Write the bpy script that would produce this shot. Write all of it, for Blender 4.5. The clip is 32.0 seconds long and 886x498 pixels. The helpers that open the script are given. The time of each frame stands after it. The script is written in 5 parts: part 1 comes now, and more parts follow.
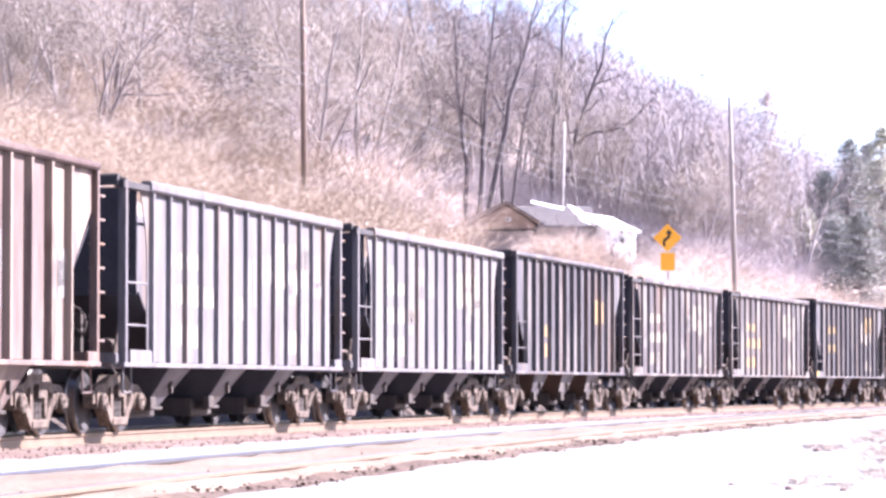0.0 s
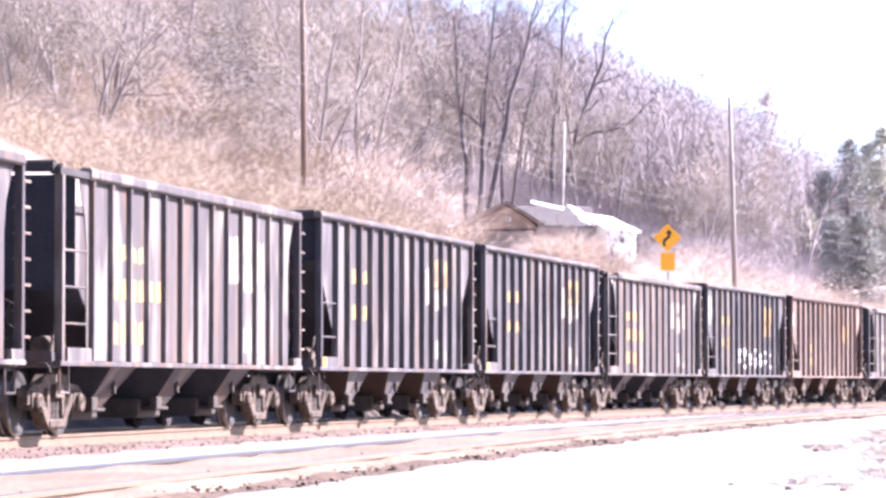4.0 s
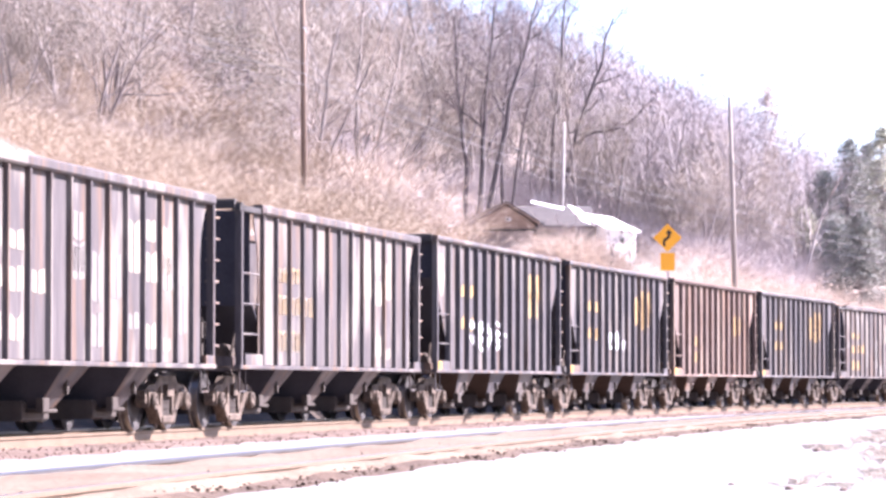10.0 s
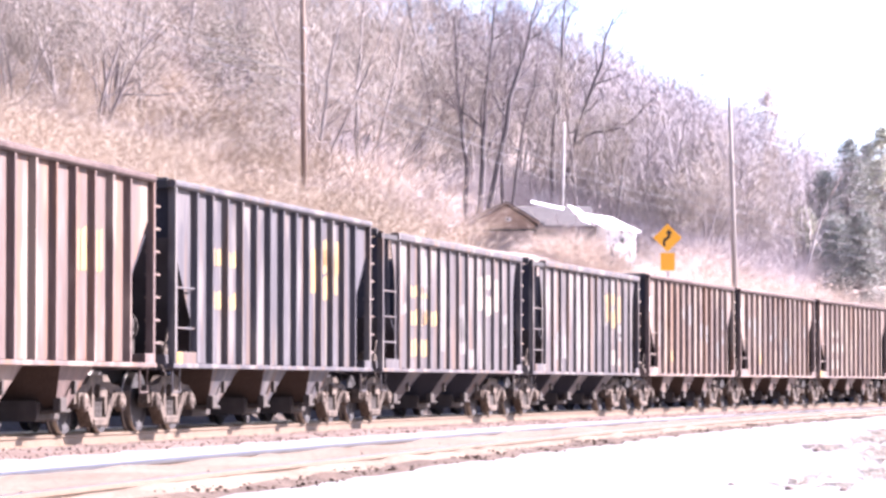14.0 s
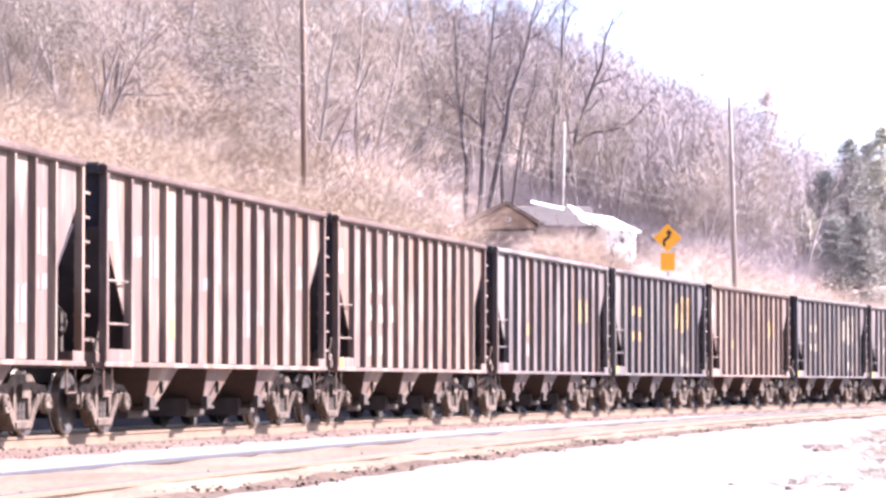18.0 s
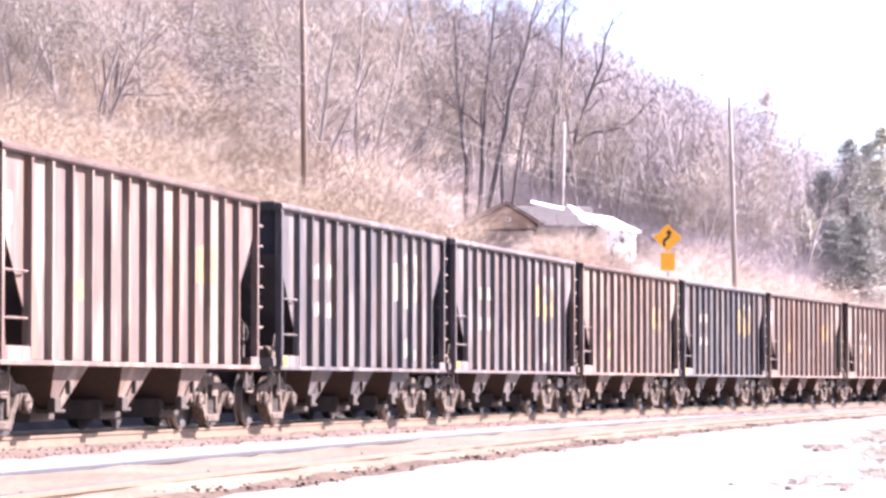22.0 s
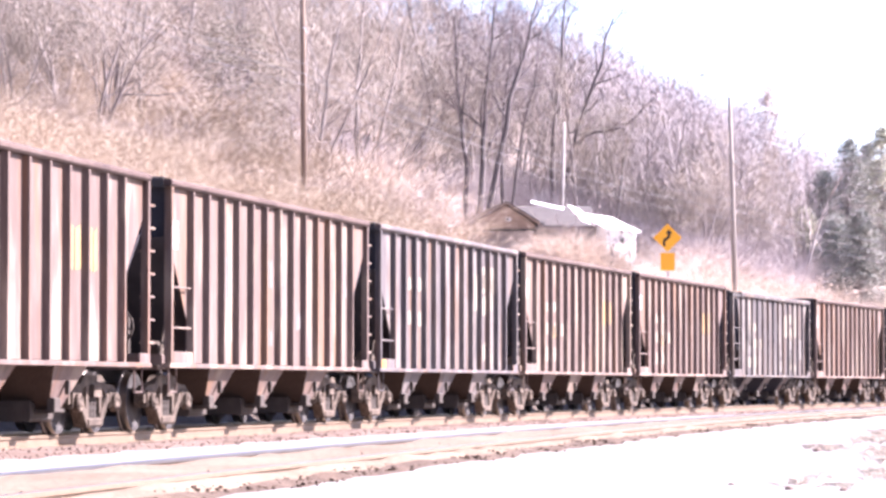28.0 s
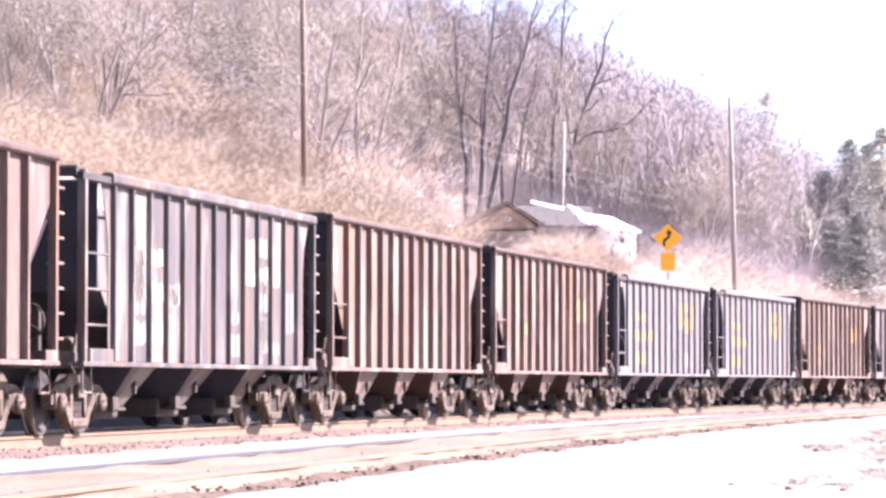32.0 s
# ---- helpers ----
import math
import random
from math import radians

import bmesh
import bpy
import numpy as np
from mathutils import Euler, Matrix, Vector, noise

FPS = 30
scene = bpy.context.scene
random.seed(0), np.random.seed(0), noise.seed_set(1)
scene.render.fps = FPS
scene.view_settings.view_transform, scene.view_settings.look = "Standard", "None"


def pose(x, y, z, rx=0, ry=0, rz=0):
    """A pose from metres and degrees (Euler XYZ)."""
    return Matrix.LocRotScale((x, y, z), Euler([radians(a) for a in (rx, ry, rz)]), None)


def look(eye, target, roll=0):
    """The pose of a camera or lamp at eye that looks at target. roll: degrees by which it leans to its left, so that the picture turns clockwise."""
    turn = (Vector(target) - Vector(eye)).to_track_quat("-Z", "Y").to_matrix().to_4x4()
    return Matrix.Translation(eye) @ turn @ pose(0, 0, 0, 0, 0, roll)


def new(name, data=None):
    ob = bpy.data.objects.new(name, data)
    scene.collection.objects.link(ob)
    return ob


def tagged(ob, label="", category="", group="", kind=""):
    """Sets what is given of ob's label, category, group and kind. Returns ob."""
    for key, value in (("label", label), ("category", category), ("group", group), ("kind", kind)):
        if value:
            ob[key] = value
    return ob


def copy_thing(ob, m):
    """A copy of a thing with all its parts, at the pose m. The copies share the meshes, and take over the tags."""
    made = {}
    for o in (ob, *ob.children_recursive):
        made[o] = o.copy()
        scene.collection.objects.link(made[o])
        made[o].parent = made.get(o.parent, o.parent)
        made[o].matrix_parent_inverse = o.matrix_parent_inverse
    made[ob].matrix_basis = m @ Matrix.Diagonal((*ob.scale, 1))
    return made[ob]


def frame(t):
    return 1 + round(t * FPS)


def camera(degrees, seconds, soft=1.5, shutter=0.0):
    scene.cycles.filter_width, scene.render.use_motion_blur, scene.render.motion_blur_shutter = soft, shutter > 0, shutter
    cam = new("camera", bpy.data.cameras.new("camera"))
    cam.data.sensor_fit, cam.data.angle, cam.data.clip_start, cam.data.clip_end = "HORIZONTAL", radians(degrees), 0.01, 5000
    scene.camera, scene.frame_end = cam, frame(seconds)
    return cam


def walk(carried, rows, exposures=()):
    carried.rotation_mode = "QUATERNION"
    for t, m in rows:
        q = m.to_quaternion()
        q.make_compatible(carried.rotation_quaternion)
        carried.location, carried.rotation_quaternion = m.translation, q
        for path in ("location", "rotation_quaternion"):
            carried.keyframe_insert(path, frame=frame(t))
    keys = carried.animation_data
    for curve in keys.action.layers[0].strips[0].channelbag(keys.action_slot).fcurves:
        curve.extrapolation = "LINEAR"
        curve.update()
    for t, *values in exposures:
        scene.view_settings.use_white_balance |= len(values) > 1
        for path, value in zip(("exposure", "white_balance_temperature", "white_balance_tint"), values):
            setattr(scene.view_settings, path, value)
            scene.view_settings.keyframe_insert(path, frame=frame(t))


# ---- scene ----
# The line of the train's track: arc length s away from the viewer, offset o towards the viewer's side.
RISE = 0.663          # camera above the rail tops, which lie at z = 0
X0, Y0, TURN, BEND, TIGHTEN = -5.439, 47.927, 0.189735, 0.0012769, 7.1e-6
S_LOW, S_HIGH, S_STEP = -640.0, 760.0, 0.5
ARC = np.arange(S_LOW, S_HIGH + S_STEP, S_STEP)
BENT = np.clip(ARC, -60.0, 150.0)
HEADING = TURN + BEND * BENT + TIGHTEN * BENT ** 2 / 2
_dx, _dy = np.sin(HEADING) * S_STEP, np.cos(HEADING) * S_STEP
LINE_X, LINE_Y = np.cumsum(_dx) - _dx / 2, np.cumsum(_dy) - _dy / 2
LINE_X += X0 - np.interp(0.0, ARC, LINE_X)
LINE_Y += Y0 - np.interp(0.0, ARC, LINE_Y)


def on_line(s, o=0.0):
    """x, y and heading of the point at arc length s, o metres towards the viewer's side."""
    th = np.interp(s, ARC, HEADING)
    return np.interp(s, ARC, LINE_X) + o * np.cos(th), np.interp(s, ARC, LINE_Y) - o * np.sin(th), th


def off_line(x, y):
    """Arc length and offset of plan points."""
    x, y = np.atleast_1d(np.asarray(x, float)), np.atleast_1d(np.asarray(y, float))
    coarse = np.arange(0, len(ARC), 8)
    d = (x[:, None] - LINE_X[coarse][None]) ** 2 + (y[:, None] - LINE_Y[coarse][None]) ** 2
    i = coarse[d.argmin(1)]
    th = HEADING[i]
    rx, ry = x - LINE_X[i], y - LINE_Y[i]
    return ARC[i] + rx * np.sin(th) + ry * np.cos(th), rx * np.cos(th) - ry * np.sin(th)


# ---- camera: stands still on a tripod ----
cam = camera(14.888, 32.0, soft=3.0)
STAND = pose(0, 0, RISE, 92.296, 0, 0)
walk(cam, [(0.0, STAND), (32.0, STAND)], exposures=[(0.0, 2.66, 5900, 31), (3.0, 2.64, 5940, 31), (7.0, 2.57, 6060, 31), (11.0, 2.58, 6060, 31), (13.0, 2.65, 6050, 31), (18.0, 2.61, 6260, 31.8), (25.0, 2.64, 6260, 31.8), (32.0, 2.64, 6260, 31.8)])

# ---- daylight ----
SUN_TO = Vector((0.763, 0.234, 0.60)).normalized()
world = bpy.data.worlds.new("sky")
scene.world = world
world.use_nodes = True
_n = world.node_tree.nodes
_sky = _n.new("ShaderNodeTexSky")
_sky.sky_type = "NISHITA"
_sky.sun_disc = False
_sky.sun_elevation = math.asin(SUN_TO.z)
_sky.sun_rotation = math.atan2(SUN_TO.x, SUN_TO.y)
_sky.dust_density = 0.8
_sky.air_density = 0.7
world.node_tree.links.new(_sky.outputs[0], _n["Background"].inputs[0])
_n["Background"].inputs[1].default_value = 0.065
sun = new("sun", bpy.data.lights.new("sun", "SUN"))
sun.data.energy, sun.data.angle, sun.data.color = 5.0, radians(0.6), (1.0, 0.95, 0.88)
sun.matrix_world = look(SUN_TO * 100, (0, 0, 0))


# ---- materials ----
def material(name, colours, rough=0.8, metal=0.0, scale=3.0, bump=0.3, fine=40.0, stretch=(1, 1, 1), vary=0.0, spec=0.3):
    """Two or three colours mixed by noise at two scales, with fine relief; vary: change of value from object to object."""
    m = bpy.data.materials.new(name)
    m.use_nodes = True
    nt = m.node_tree
    nd, ln = nt.nodes, nt.links
    b = nd["Principled BSDF"]
    b.inputs["Roughness"].default_value, b.inputs["Metallic"].default_value = rough, metal
    b.inputs["Specular IOR Level"].default_value = spec
    tc = nd.new("ShaderNodeTexCoord")
    mp = nd.new("ShaderNodeMapping")
    mp.inputs["Scale"].default_value = stretch
    ln.new(tc.outputs["Object"], mp.inputs[0])
    big, small = nd.new("ShaderNodeTexNoise"), nd.new("ShaderNodeTexNoise")
    big.inputs["Scale"].default_value, big.inputs["Detail"].default_value = scale, 5
    small.inputs["Scale"].default_value, small.inputs["Detail"].default_value = fine, 3
    for t in (big, small):
        ln.new(mp.outputs[0], t.inputs["Vector"])
    add = nd.new("ShaderNodeMath")
    add.operation = "MULTIPLY_ADD"
    ln.new(small.outputs["Fac"], add.inputs[0])
    add.inputs[1].default_value = 0.45
    half = nd.new("ShaderNodeMath")
    half.operation = "MULTIPLY"
    ln.new(big.outputs["Fac"], half.inputs[0])
    half.inputs[1].default_value = 0.6
    ln.new(half.outputs[0], add.inputs[2])
    ramp = nd.new("ShaderNodeValToRGB")
    e = ramp.color_ramp.elements
    stops = [0.34, 0.70] if len(colours) == 2 else [0.34, 0.52, 0.70]
    while len(e) < len(colours):
        e.new(0.5)
    for el, p, c in zip(e, stops, colours):
        el.position, el.color = p, (*c, 1)
    ln.new(add.outputs[0], ramp.inputs[0])
    out = ramp.outputs[0]
    if vary:
        info = nd.new("ShaderNodeObjectInfo")
        hsv = nd.new("ShaderNodeHueSaturation")
        mr = nd.new("ShaderNodeMapRange")
        mr.inputs["To Min"].default_value, mr.inputs["To Max"].default_value = 1 - vary, 1 + vary
        ln.new(info.outputs["Random"], mr.inputs[0])
        ln.new(mr.outputs[0], hsv.inputs["Value"])
        ln.new(out, hsv.inputs["Color"])
        out = hsv.outputs[0]
    ln.new(out, b.inputs["Base Color"])
    if bump:
        bp = nd.new("ShaderNodeBump")
        bp.inputs["Strength"].default_value, bp.inputs["Distance"].default_value = bump, 0.02
        ln.new(small.outputs["Fac"], bp.inputs["Height"])
        ln.new(bp.outputs[0], b.inputs["Normal"])
    return m


def weathered(name, paint, dust, rust, patch):
    """Old car paint: faded in broad vertical streaks, rust and pale patches that differ from car to car."""
    m = material(name, [tuple(c * 0.62 for c in paint), paint, tuple(c * 1.12 for c in dust)], rough=0.7, scale=1.4, bump=0.12, fine=8.0, stretch=(2.2, 2.2, 0.30), spec=0.35)
    nt = m.node_tree
    nd, ln = nt.nodes, nt.links
    b = nd["Principled BSDF"]
    src = b.inputs["Base Color"].links[0].from_socket
    geo = nd.new("ShaderNodeTexCoord")
    info = nd.new("ShaderNodeObjectInfo")
    shift = nd.new("ShaderNodeVectorMath")
    shift.operation = "ADD"
    spread = nd.new("ShaderNodeMath")
    spread.operation = "MULTIPLY"
    spread.inputs[1].default_value = 90.0
    ln.new(info.outputs["Random"], spread.inputs[0])
    ln.new(geo.outputs["Object"], shift.inputs[0])
    ln.new(spread.outputs[0], shift.inputs[1])
    last = src
    for (sc, lo, hi, col, fac, st) in ((1.3, 0.52, 0.66, rust, 0.7, (2.6, 2.6, 0.20)), (0.9, 0.53, 0.60, patch, 0.65, (1.5, 1.5, 0.38))):
        mp = nd.new("ShaderNodeMapping")
        mp.inputs["Scale"].default_value = st
        ln.new(shift.outputs[0], mp.inputs[0])
        n = nd.new("ShaderNodeTexNoise")
        n.inputs["Scale"].default_value, n.inputs["Detail"].default_value = sc, 6
        ln.new(mp.outputs[0], n.inputs["Vector"])
        mr = nd.new("ShaderNodeMapRange")
        mr.inputs["From Min"].default_value, mr.inputs["From Max"].default_value = lo, hi
        mr.inputs["To Max"].default_value = fac
        ln.new(n.outputs["Fac"], mr.inputs[0])
        mx = nd.new("ShaderNodeMix")
        mx.data_type = "RGBA"
        ln.new(mr.outputs[0], mx.inputs[0])
        ln.new(last, mx.inputs[6])
        mx.inputs[7].default_value = (*col, 1)
        last = mx.outputs[2]
    ln.new(last, b.inputs["Base Color"])
    return m


M_GRASS = material("leaf_litter", [(0.184, 0.144, 0.122), (0.28, 0.227, 0.198), (0.376, 0.315, 0.277)], rough=1.0, scale=0.15, fine=2.5, bump=0.5)
M_GRAVEL = material("pale_gravel", [(0.168, 0.158, 0.148), (0.196, 0.189, 0.182), (0.215, 0.209, 0.206)], rough=1.0, scale=0.4, fine=14.0, bump=0.4)
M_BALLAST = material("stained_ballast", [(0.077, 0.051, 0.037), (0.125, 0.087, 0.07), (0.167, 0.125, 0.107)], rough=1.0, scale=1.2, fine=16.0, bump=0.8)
M_SIDING_BED = material("trodden_tan_ballast", [(0.105, 0.075, 0.052), (0.150, 0.112, 0.080), (0.195, 0.152, 0.112)], rough=1.0, scale=0.9, fine=16.0, stretch=(1, 0.35, 1), bump=0.8)
# coal dust, darkened further for the shade beneath the train
M_COALSHADE = material("coal_dusted_shaded_ballast", [(0.035, 0.027, 0.023), (0.066, 0.051, 0.041), (0.118, 0.09, 0.071)], rough=1.0, scale=1.2, fine=16.0, bump=0.8)
M_SHOULDER = material("rusty_brown_shoulder", [(0.036, 0.023, 0.016), (0.067, 0.045, 0.032), (0.102, 0.073, 0.055)], rough=1.0, scale=2.5, fine=22.0, bump=0.9)
M_CLEAN = material("clean_ballast", [(0.165, 0.154, 0.146), (0.209, 0.199, 0.191), (0.240, 0.232, 0.224)], rough=1.0, scale=1.2, fine=16.0, bump=0.8)
M_STONE = material("ballast_stone", [(0.128, 0.083, 0.062), (0.217, 0.166, 0.149)], rough=0.95, scale=2.0, fine=20.0, bump=0.2)
M_RAIL = material("worn_rail_steel", [(0.128, 0.090, 0.060), (0.171, 0.125, 0.087)], rough=0.55, metal=0.2, scale=4.0, bump=0.1)
M_SHINE = material("polished_rail_head", [(0.16, 0.17, 0.20), (0.24, 0.25, 0.28)], rough=0.3, metal=1.0, scale=3.0, bump=0.0)
M_TIE = material("creosoted_wood", [(0.070, 0.052, 0.042), (0.154, 0.119, 0.098)], rough=0.9, scale=2.0, fine=30.0, stretch=(1, 8, 8), vary=0.25)
M_STEEL_DARK = material("dark_grimy_steel", [(0.022, 0.02, 0.02), (0.043, 0.038, 0.037)], rough=0.7, scale=2.0, bump=0.15)
M_TRUCK = material("rusty_cast_steel", [(0.026, 0.019, 0.015), (0.072, 0.053, 0.040), (0.165, 0.128, 0.100)], rough=0.85, scale=5.0, bump=0.3, vary=0.2)
M_GATE = material("oily_gate_steel", [(0.030, 0.024, 0.021), (0.060, 0.048, 0.040)], rough=0.8, scale=4.0, bump=0.3)
M_TREAD = material("bright_wheel_tread", [(0.203, 0.18, 0.162), (0.248, 0.225, 0.207)], rough=0.35, metal=0.9, scale=4.0, bump=0.05)
M_YELLOW = material("faded_yellow_paint", [(0.225, 0.143, 0.06), (0.285, 0.188, 0.083)], rough=0.6, scale=3.0, bump=0.05)
M_WHITE = material("white_spray_paint", [(0.36, 0.37, 0.38), (0.46, 0.46, 0.47)], rough=0.6, scale=3.0, bump=0.05)
M_ORANGE = material("orange_sill_paint", [(0.372, 0.204, 0.030), (0.432, 0.270, 0.060)], rough=0.6, scale=3.0, bump=0.05)
M_PATCH = material("pale_touch_up_paint", [(0.175, 0.153, 0.126), (0.228, 0.199, 0.162)], rough=0.7, scale=2.0, bump=0.05)
M_PALE = material("pale_worn_paint", [(0.105, 0.097, 0.092), (0.160, 0.147, 0.138)], rough=0.7, scale=2.0, bump=0.05)
M_HOSE = material("black_rubber", [(0.02, 0.02, 0.022), (0.035, 0.035, 0.037)], rough=0.6, bump=0.1)
M_BARK = material("grey_bark", [(0.149, 0.131, 0.13), (0.25, 0.223, 0.219), (0.371, 0.333, 0.321)], rough=0.95, scale=1.5, fine=12.0, stretch=(1, 1, 0.2), bump=0.6, vary=0.18)
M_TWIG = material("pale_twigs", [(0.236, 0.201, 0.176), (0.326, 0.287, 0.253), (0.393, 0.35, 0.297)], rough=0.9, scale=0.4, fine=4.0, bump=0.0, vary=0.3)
# bark lightened in its colour to stand for the haze over distance
M_HAZEBARK = material("haze_paled_bark", [(0.230, 0.205, 0.205), (0.310, 0.280, 0.278), (0.390, 0.355, 0.348)], rough=0.95, scale=1.5, fine=6.0, stretch=(1, 1, 0.2), bump=0.0)
M_DARKBARK = material("dark_bark", [(0.072, 0.062, 0.066), (0.114, 0.1, 0.103), (0.15, 0.134, 0.137)], rough=0.95, scale=1.5, fine=12.0, stretch=(1, 1, 0.2), bump=0.6)
M_DARKTWIG = material("dark_twigs", [(0.155, 0.13, 0.135), (0.211, 0.182, 0.186), (0.265, 0.231, 0.23)], rough=0.9, scale=0.4, fine=4.0, bump=0.0)
# twigs with the pale mauve of distant haze mixed into their colour
M_HAZETWIG = material("haze_mauve_grey_twigs", [(0.272, 0.241, 0.251), (0.376, 0.339, 0.348), (0.467, 0.424, 0.425)], rough=0.9, scale=0.1, fine=1.0, bump=0.0)
M_BRUSH = material("dry_brush", [(0.27, 0.209, 0.154), (0.352, 0.287, 0.224), (0.421, 0.356, 0.286)], rough=0.9, scale=0.25, fine=2.0, bump=0.0, vary=0.12)
M_STRAW = material("bleached_straw_brush", [(0.410, 0.331, 0.268), (0.524, 0.439, 0.370), (0.627, 0.541, 0.467)], rough=0.9, scale=0.25, fine=2.0, bump=0.0)
M_DRYGRASS = material("greyish_dry_weeds", [(0.252, 0.241, 0.209), (0.395, 0.345, 0.289), (0.599, 0.494, 0.41)], rough=0.9, scale=1.5, fine=6.0, bump=0.0)
M_NEEDLE = material("pine_needles", [(0.165, 0.182, 0.165), (0.259, 0.275, 0.248), (0.352, 0.363, 0.33)], rough=0.8, scale=0.7, fine=5.0, bump=0.0, vary=0.15)
M_CEDAR = material("cedar_green", [(0.225, 0.241, 0.177), (0.378, 0.383, 0.291), (0.488, 0.470, 0.373)], rough=0.8, scale=0.7, fine=5.0, bump=0.0)
M_LEAF = material("clinging_pale_leaves", [(0.43, 0.350, 0.300), (0.54, 0.455, 0.400), (0.62, 0.535, 0.480)], rough=0.8, scale=0.7, fine=5.0, bump=0.0)
M_VINE = material("olive_vine_leaves", [(0.200, 0.182, 0.140), (0.285, 0.262, 0.210), (0.360, 0.330, 0.275)], rough=0.8, scale=0.7, fine=5.0, bump=0.0)
M_POLE = material("weathered_pole_wood", [(0.102, 0.072, 0.060), (0.156, 0.114, 0.090), (0.198, 0.150, 0.120)], rough=0.9, scale=1.0, fine=14.0, stretch=(1, 1, 0.1), bump=0.3)
M_PALE_POLE = material("pale_pole_paint", [(0.314, 0.295, 0.282), (0.389, 0.376, 0.363)], rough=0.8, scale=1.0, fine=14.0, stretch=(1, 1, 0.1), bump=0.2)
M_GREY_POLE = material("greyed_pole_wood", [(0.17, 0.145, 0.13), (0.25, 0.22, 0.20), (0.31, 0.28, 0.26)], rough=0.9, scale=1.0, fine=14.0, stretch=(1, 1, 0.1), bump=0.3)
M_WIRE = material("aluminium_cable", [(0.26, 0.254, 0.26), (0.31, 0.304, 0.31)], rough=0.5, scale=1.0, bump=0.0)
M_SIGN = material("sign_yellow", [(0.80, 0.36, 0.02), (0.88, 0.43, 0.03)], rough=0.5, scale=1.0, bump=0.0)
M_BLACK = material("sign_black", [(0.02, 0.02, 0.02), (0.04, 0.035, 0.03)], rough=0.6, bump=0.0)
M_POST = material("galvanised_post", [(0.40, 0.40, 0.41), (0.50, 0.50, 0.51)], rough=0.5, metal=0.5, bump=0.05)
M_SIDING = material("brown_siding", [(0.192, 0.137, 0.104), (0.259, 0.192, 0.147)], rough=0.85, scale=1.0, fine=10.0, stretch=(1, 1, 6), bump=0.3)
M_LOWWALL = material("grey_block_wall", [(0.180, 0.162, 0.156), (0.228, 0.210, 0.204)], rough=0.9, scale=1.0, fine=10.0, bump=0.3)
M_SHINGLE = material("grey_shingle", [(0.072, 0.064, 0.065), (0.108, 0.099, 0.101)], rough=0.85, scale=2.0, fine=20.0, bump=0.4)
M_WHITEROOF = material("white_metal_roof", [(0.74, 0.74, 0.75), (0.82, 0.82, 0.83)], rough=0.4, scale=1.0, bump=0.05)
M_WHITEWALL = material("white_siding", [(0.72, 0.71, 0.70), (0.80, 0.80, 0.79)], rough=0.7, scale=1.0, bump=0.05)
M_GLASS = material("dark_window_glass", [(0.03, 0.035, 0.04), (0.05, 0.055, 0.06)], rough=0.08, bump=0.0, spec=0.6)
M_RUSTY = material("dark_rusty_chord", [(0.034, 0.019, 0.017), (0.064, 0.04, 0.034), (0.09, 0.064, 0.056)], rough=0.8, scale=3.0, fine=14.0, stretch=(0.4, 1, 1), bump=0.15)
# darkened copies of the car paint: shade of underside and ends as colour
M_BROWNSHADE = material("shade_brown_underframe", [(0.033, 0.022, 0.018), (0.068, 0.047, 0.037)], rough=0.85, scale=2.0, bump=0.15, spec=0.1)
M_SHADE = material("shade_dark_underframe_paint", [(0.028, 0.027, 0.033), (0.051, 0.049, 0.057)], rough=0.85, scale=2.0, bump=0.15, spec=0.1)
PAINTS = {
    "grey": weathered("weathered_grey_paint", (0.065, 0.055, 0.057), (0.097, 0.083, 0.084), (0.117, 0.062, 0.035), (0.158, 0.137, 0.127)),
    "blue": weathered("weathered_blue_grey_paint", (0.048, 0.043, 0.048), (0.072, 0.066, 0.069), (0.1, 0.056, 0.031), (0.135, 0.119, 0.107)),
    "pale": weathered("weathered_pale_grey_paint", (0.052, 0.044, 0.046), (0.074, 0.065, 0.065), (0.12, 0.068, 0.039), (0.166, 0.145, 0.127)),
    "brown": weathered("weathered_oxide_paint", (0.093, 0.062, 0.053), (0.133, 0.097, 0.084), (0.149, 0.069, 0.034), (0.211, 0.165, 0.13)),
    "tan": weathered("weathered_pale_oxide_paint", (0.099, 0.068, 0.059), (0.135, 0.101, 0.083), (0.141, 0.073, 0.036), (0.221, 0.172, 0.132)),
}
PAINTS["light"] = weathered("weathered_light_grey_paint", (0.088, 0.081, 0.086), (0.114, 0.106, 0.11), (0.121, 0.087, 0.063), (0.135, 0.125, 0.123))
PAINT_WORDS = {"light": "bleached or haze-paled light grey", "grey": "weathered dark grey", "blue": "faded blue-grey", "pale": "dusty pale grey", "brown": "faded oxide brown", "tan": "sun-bleached brown"}


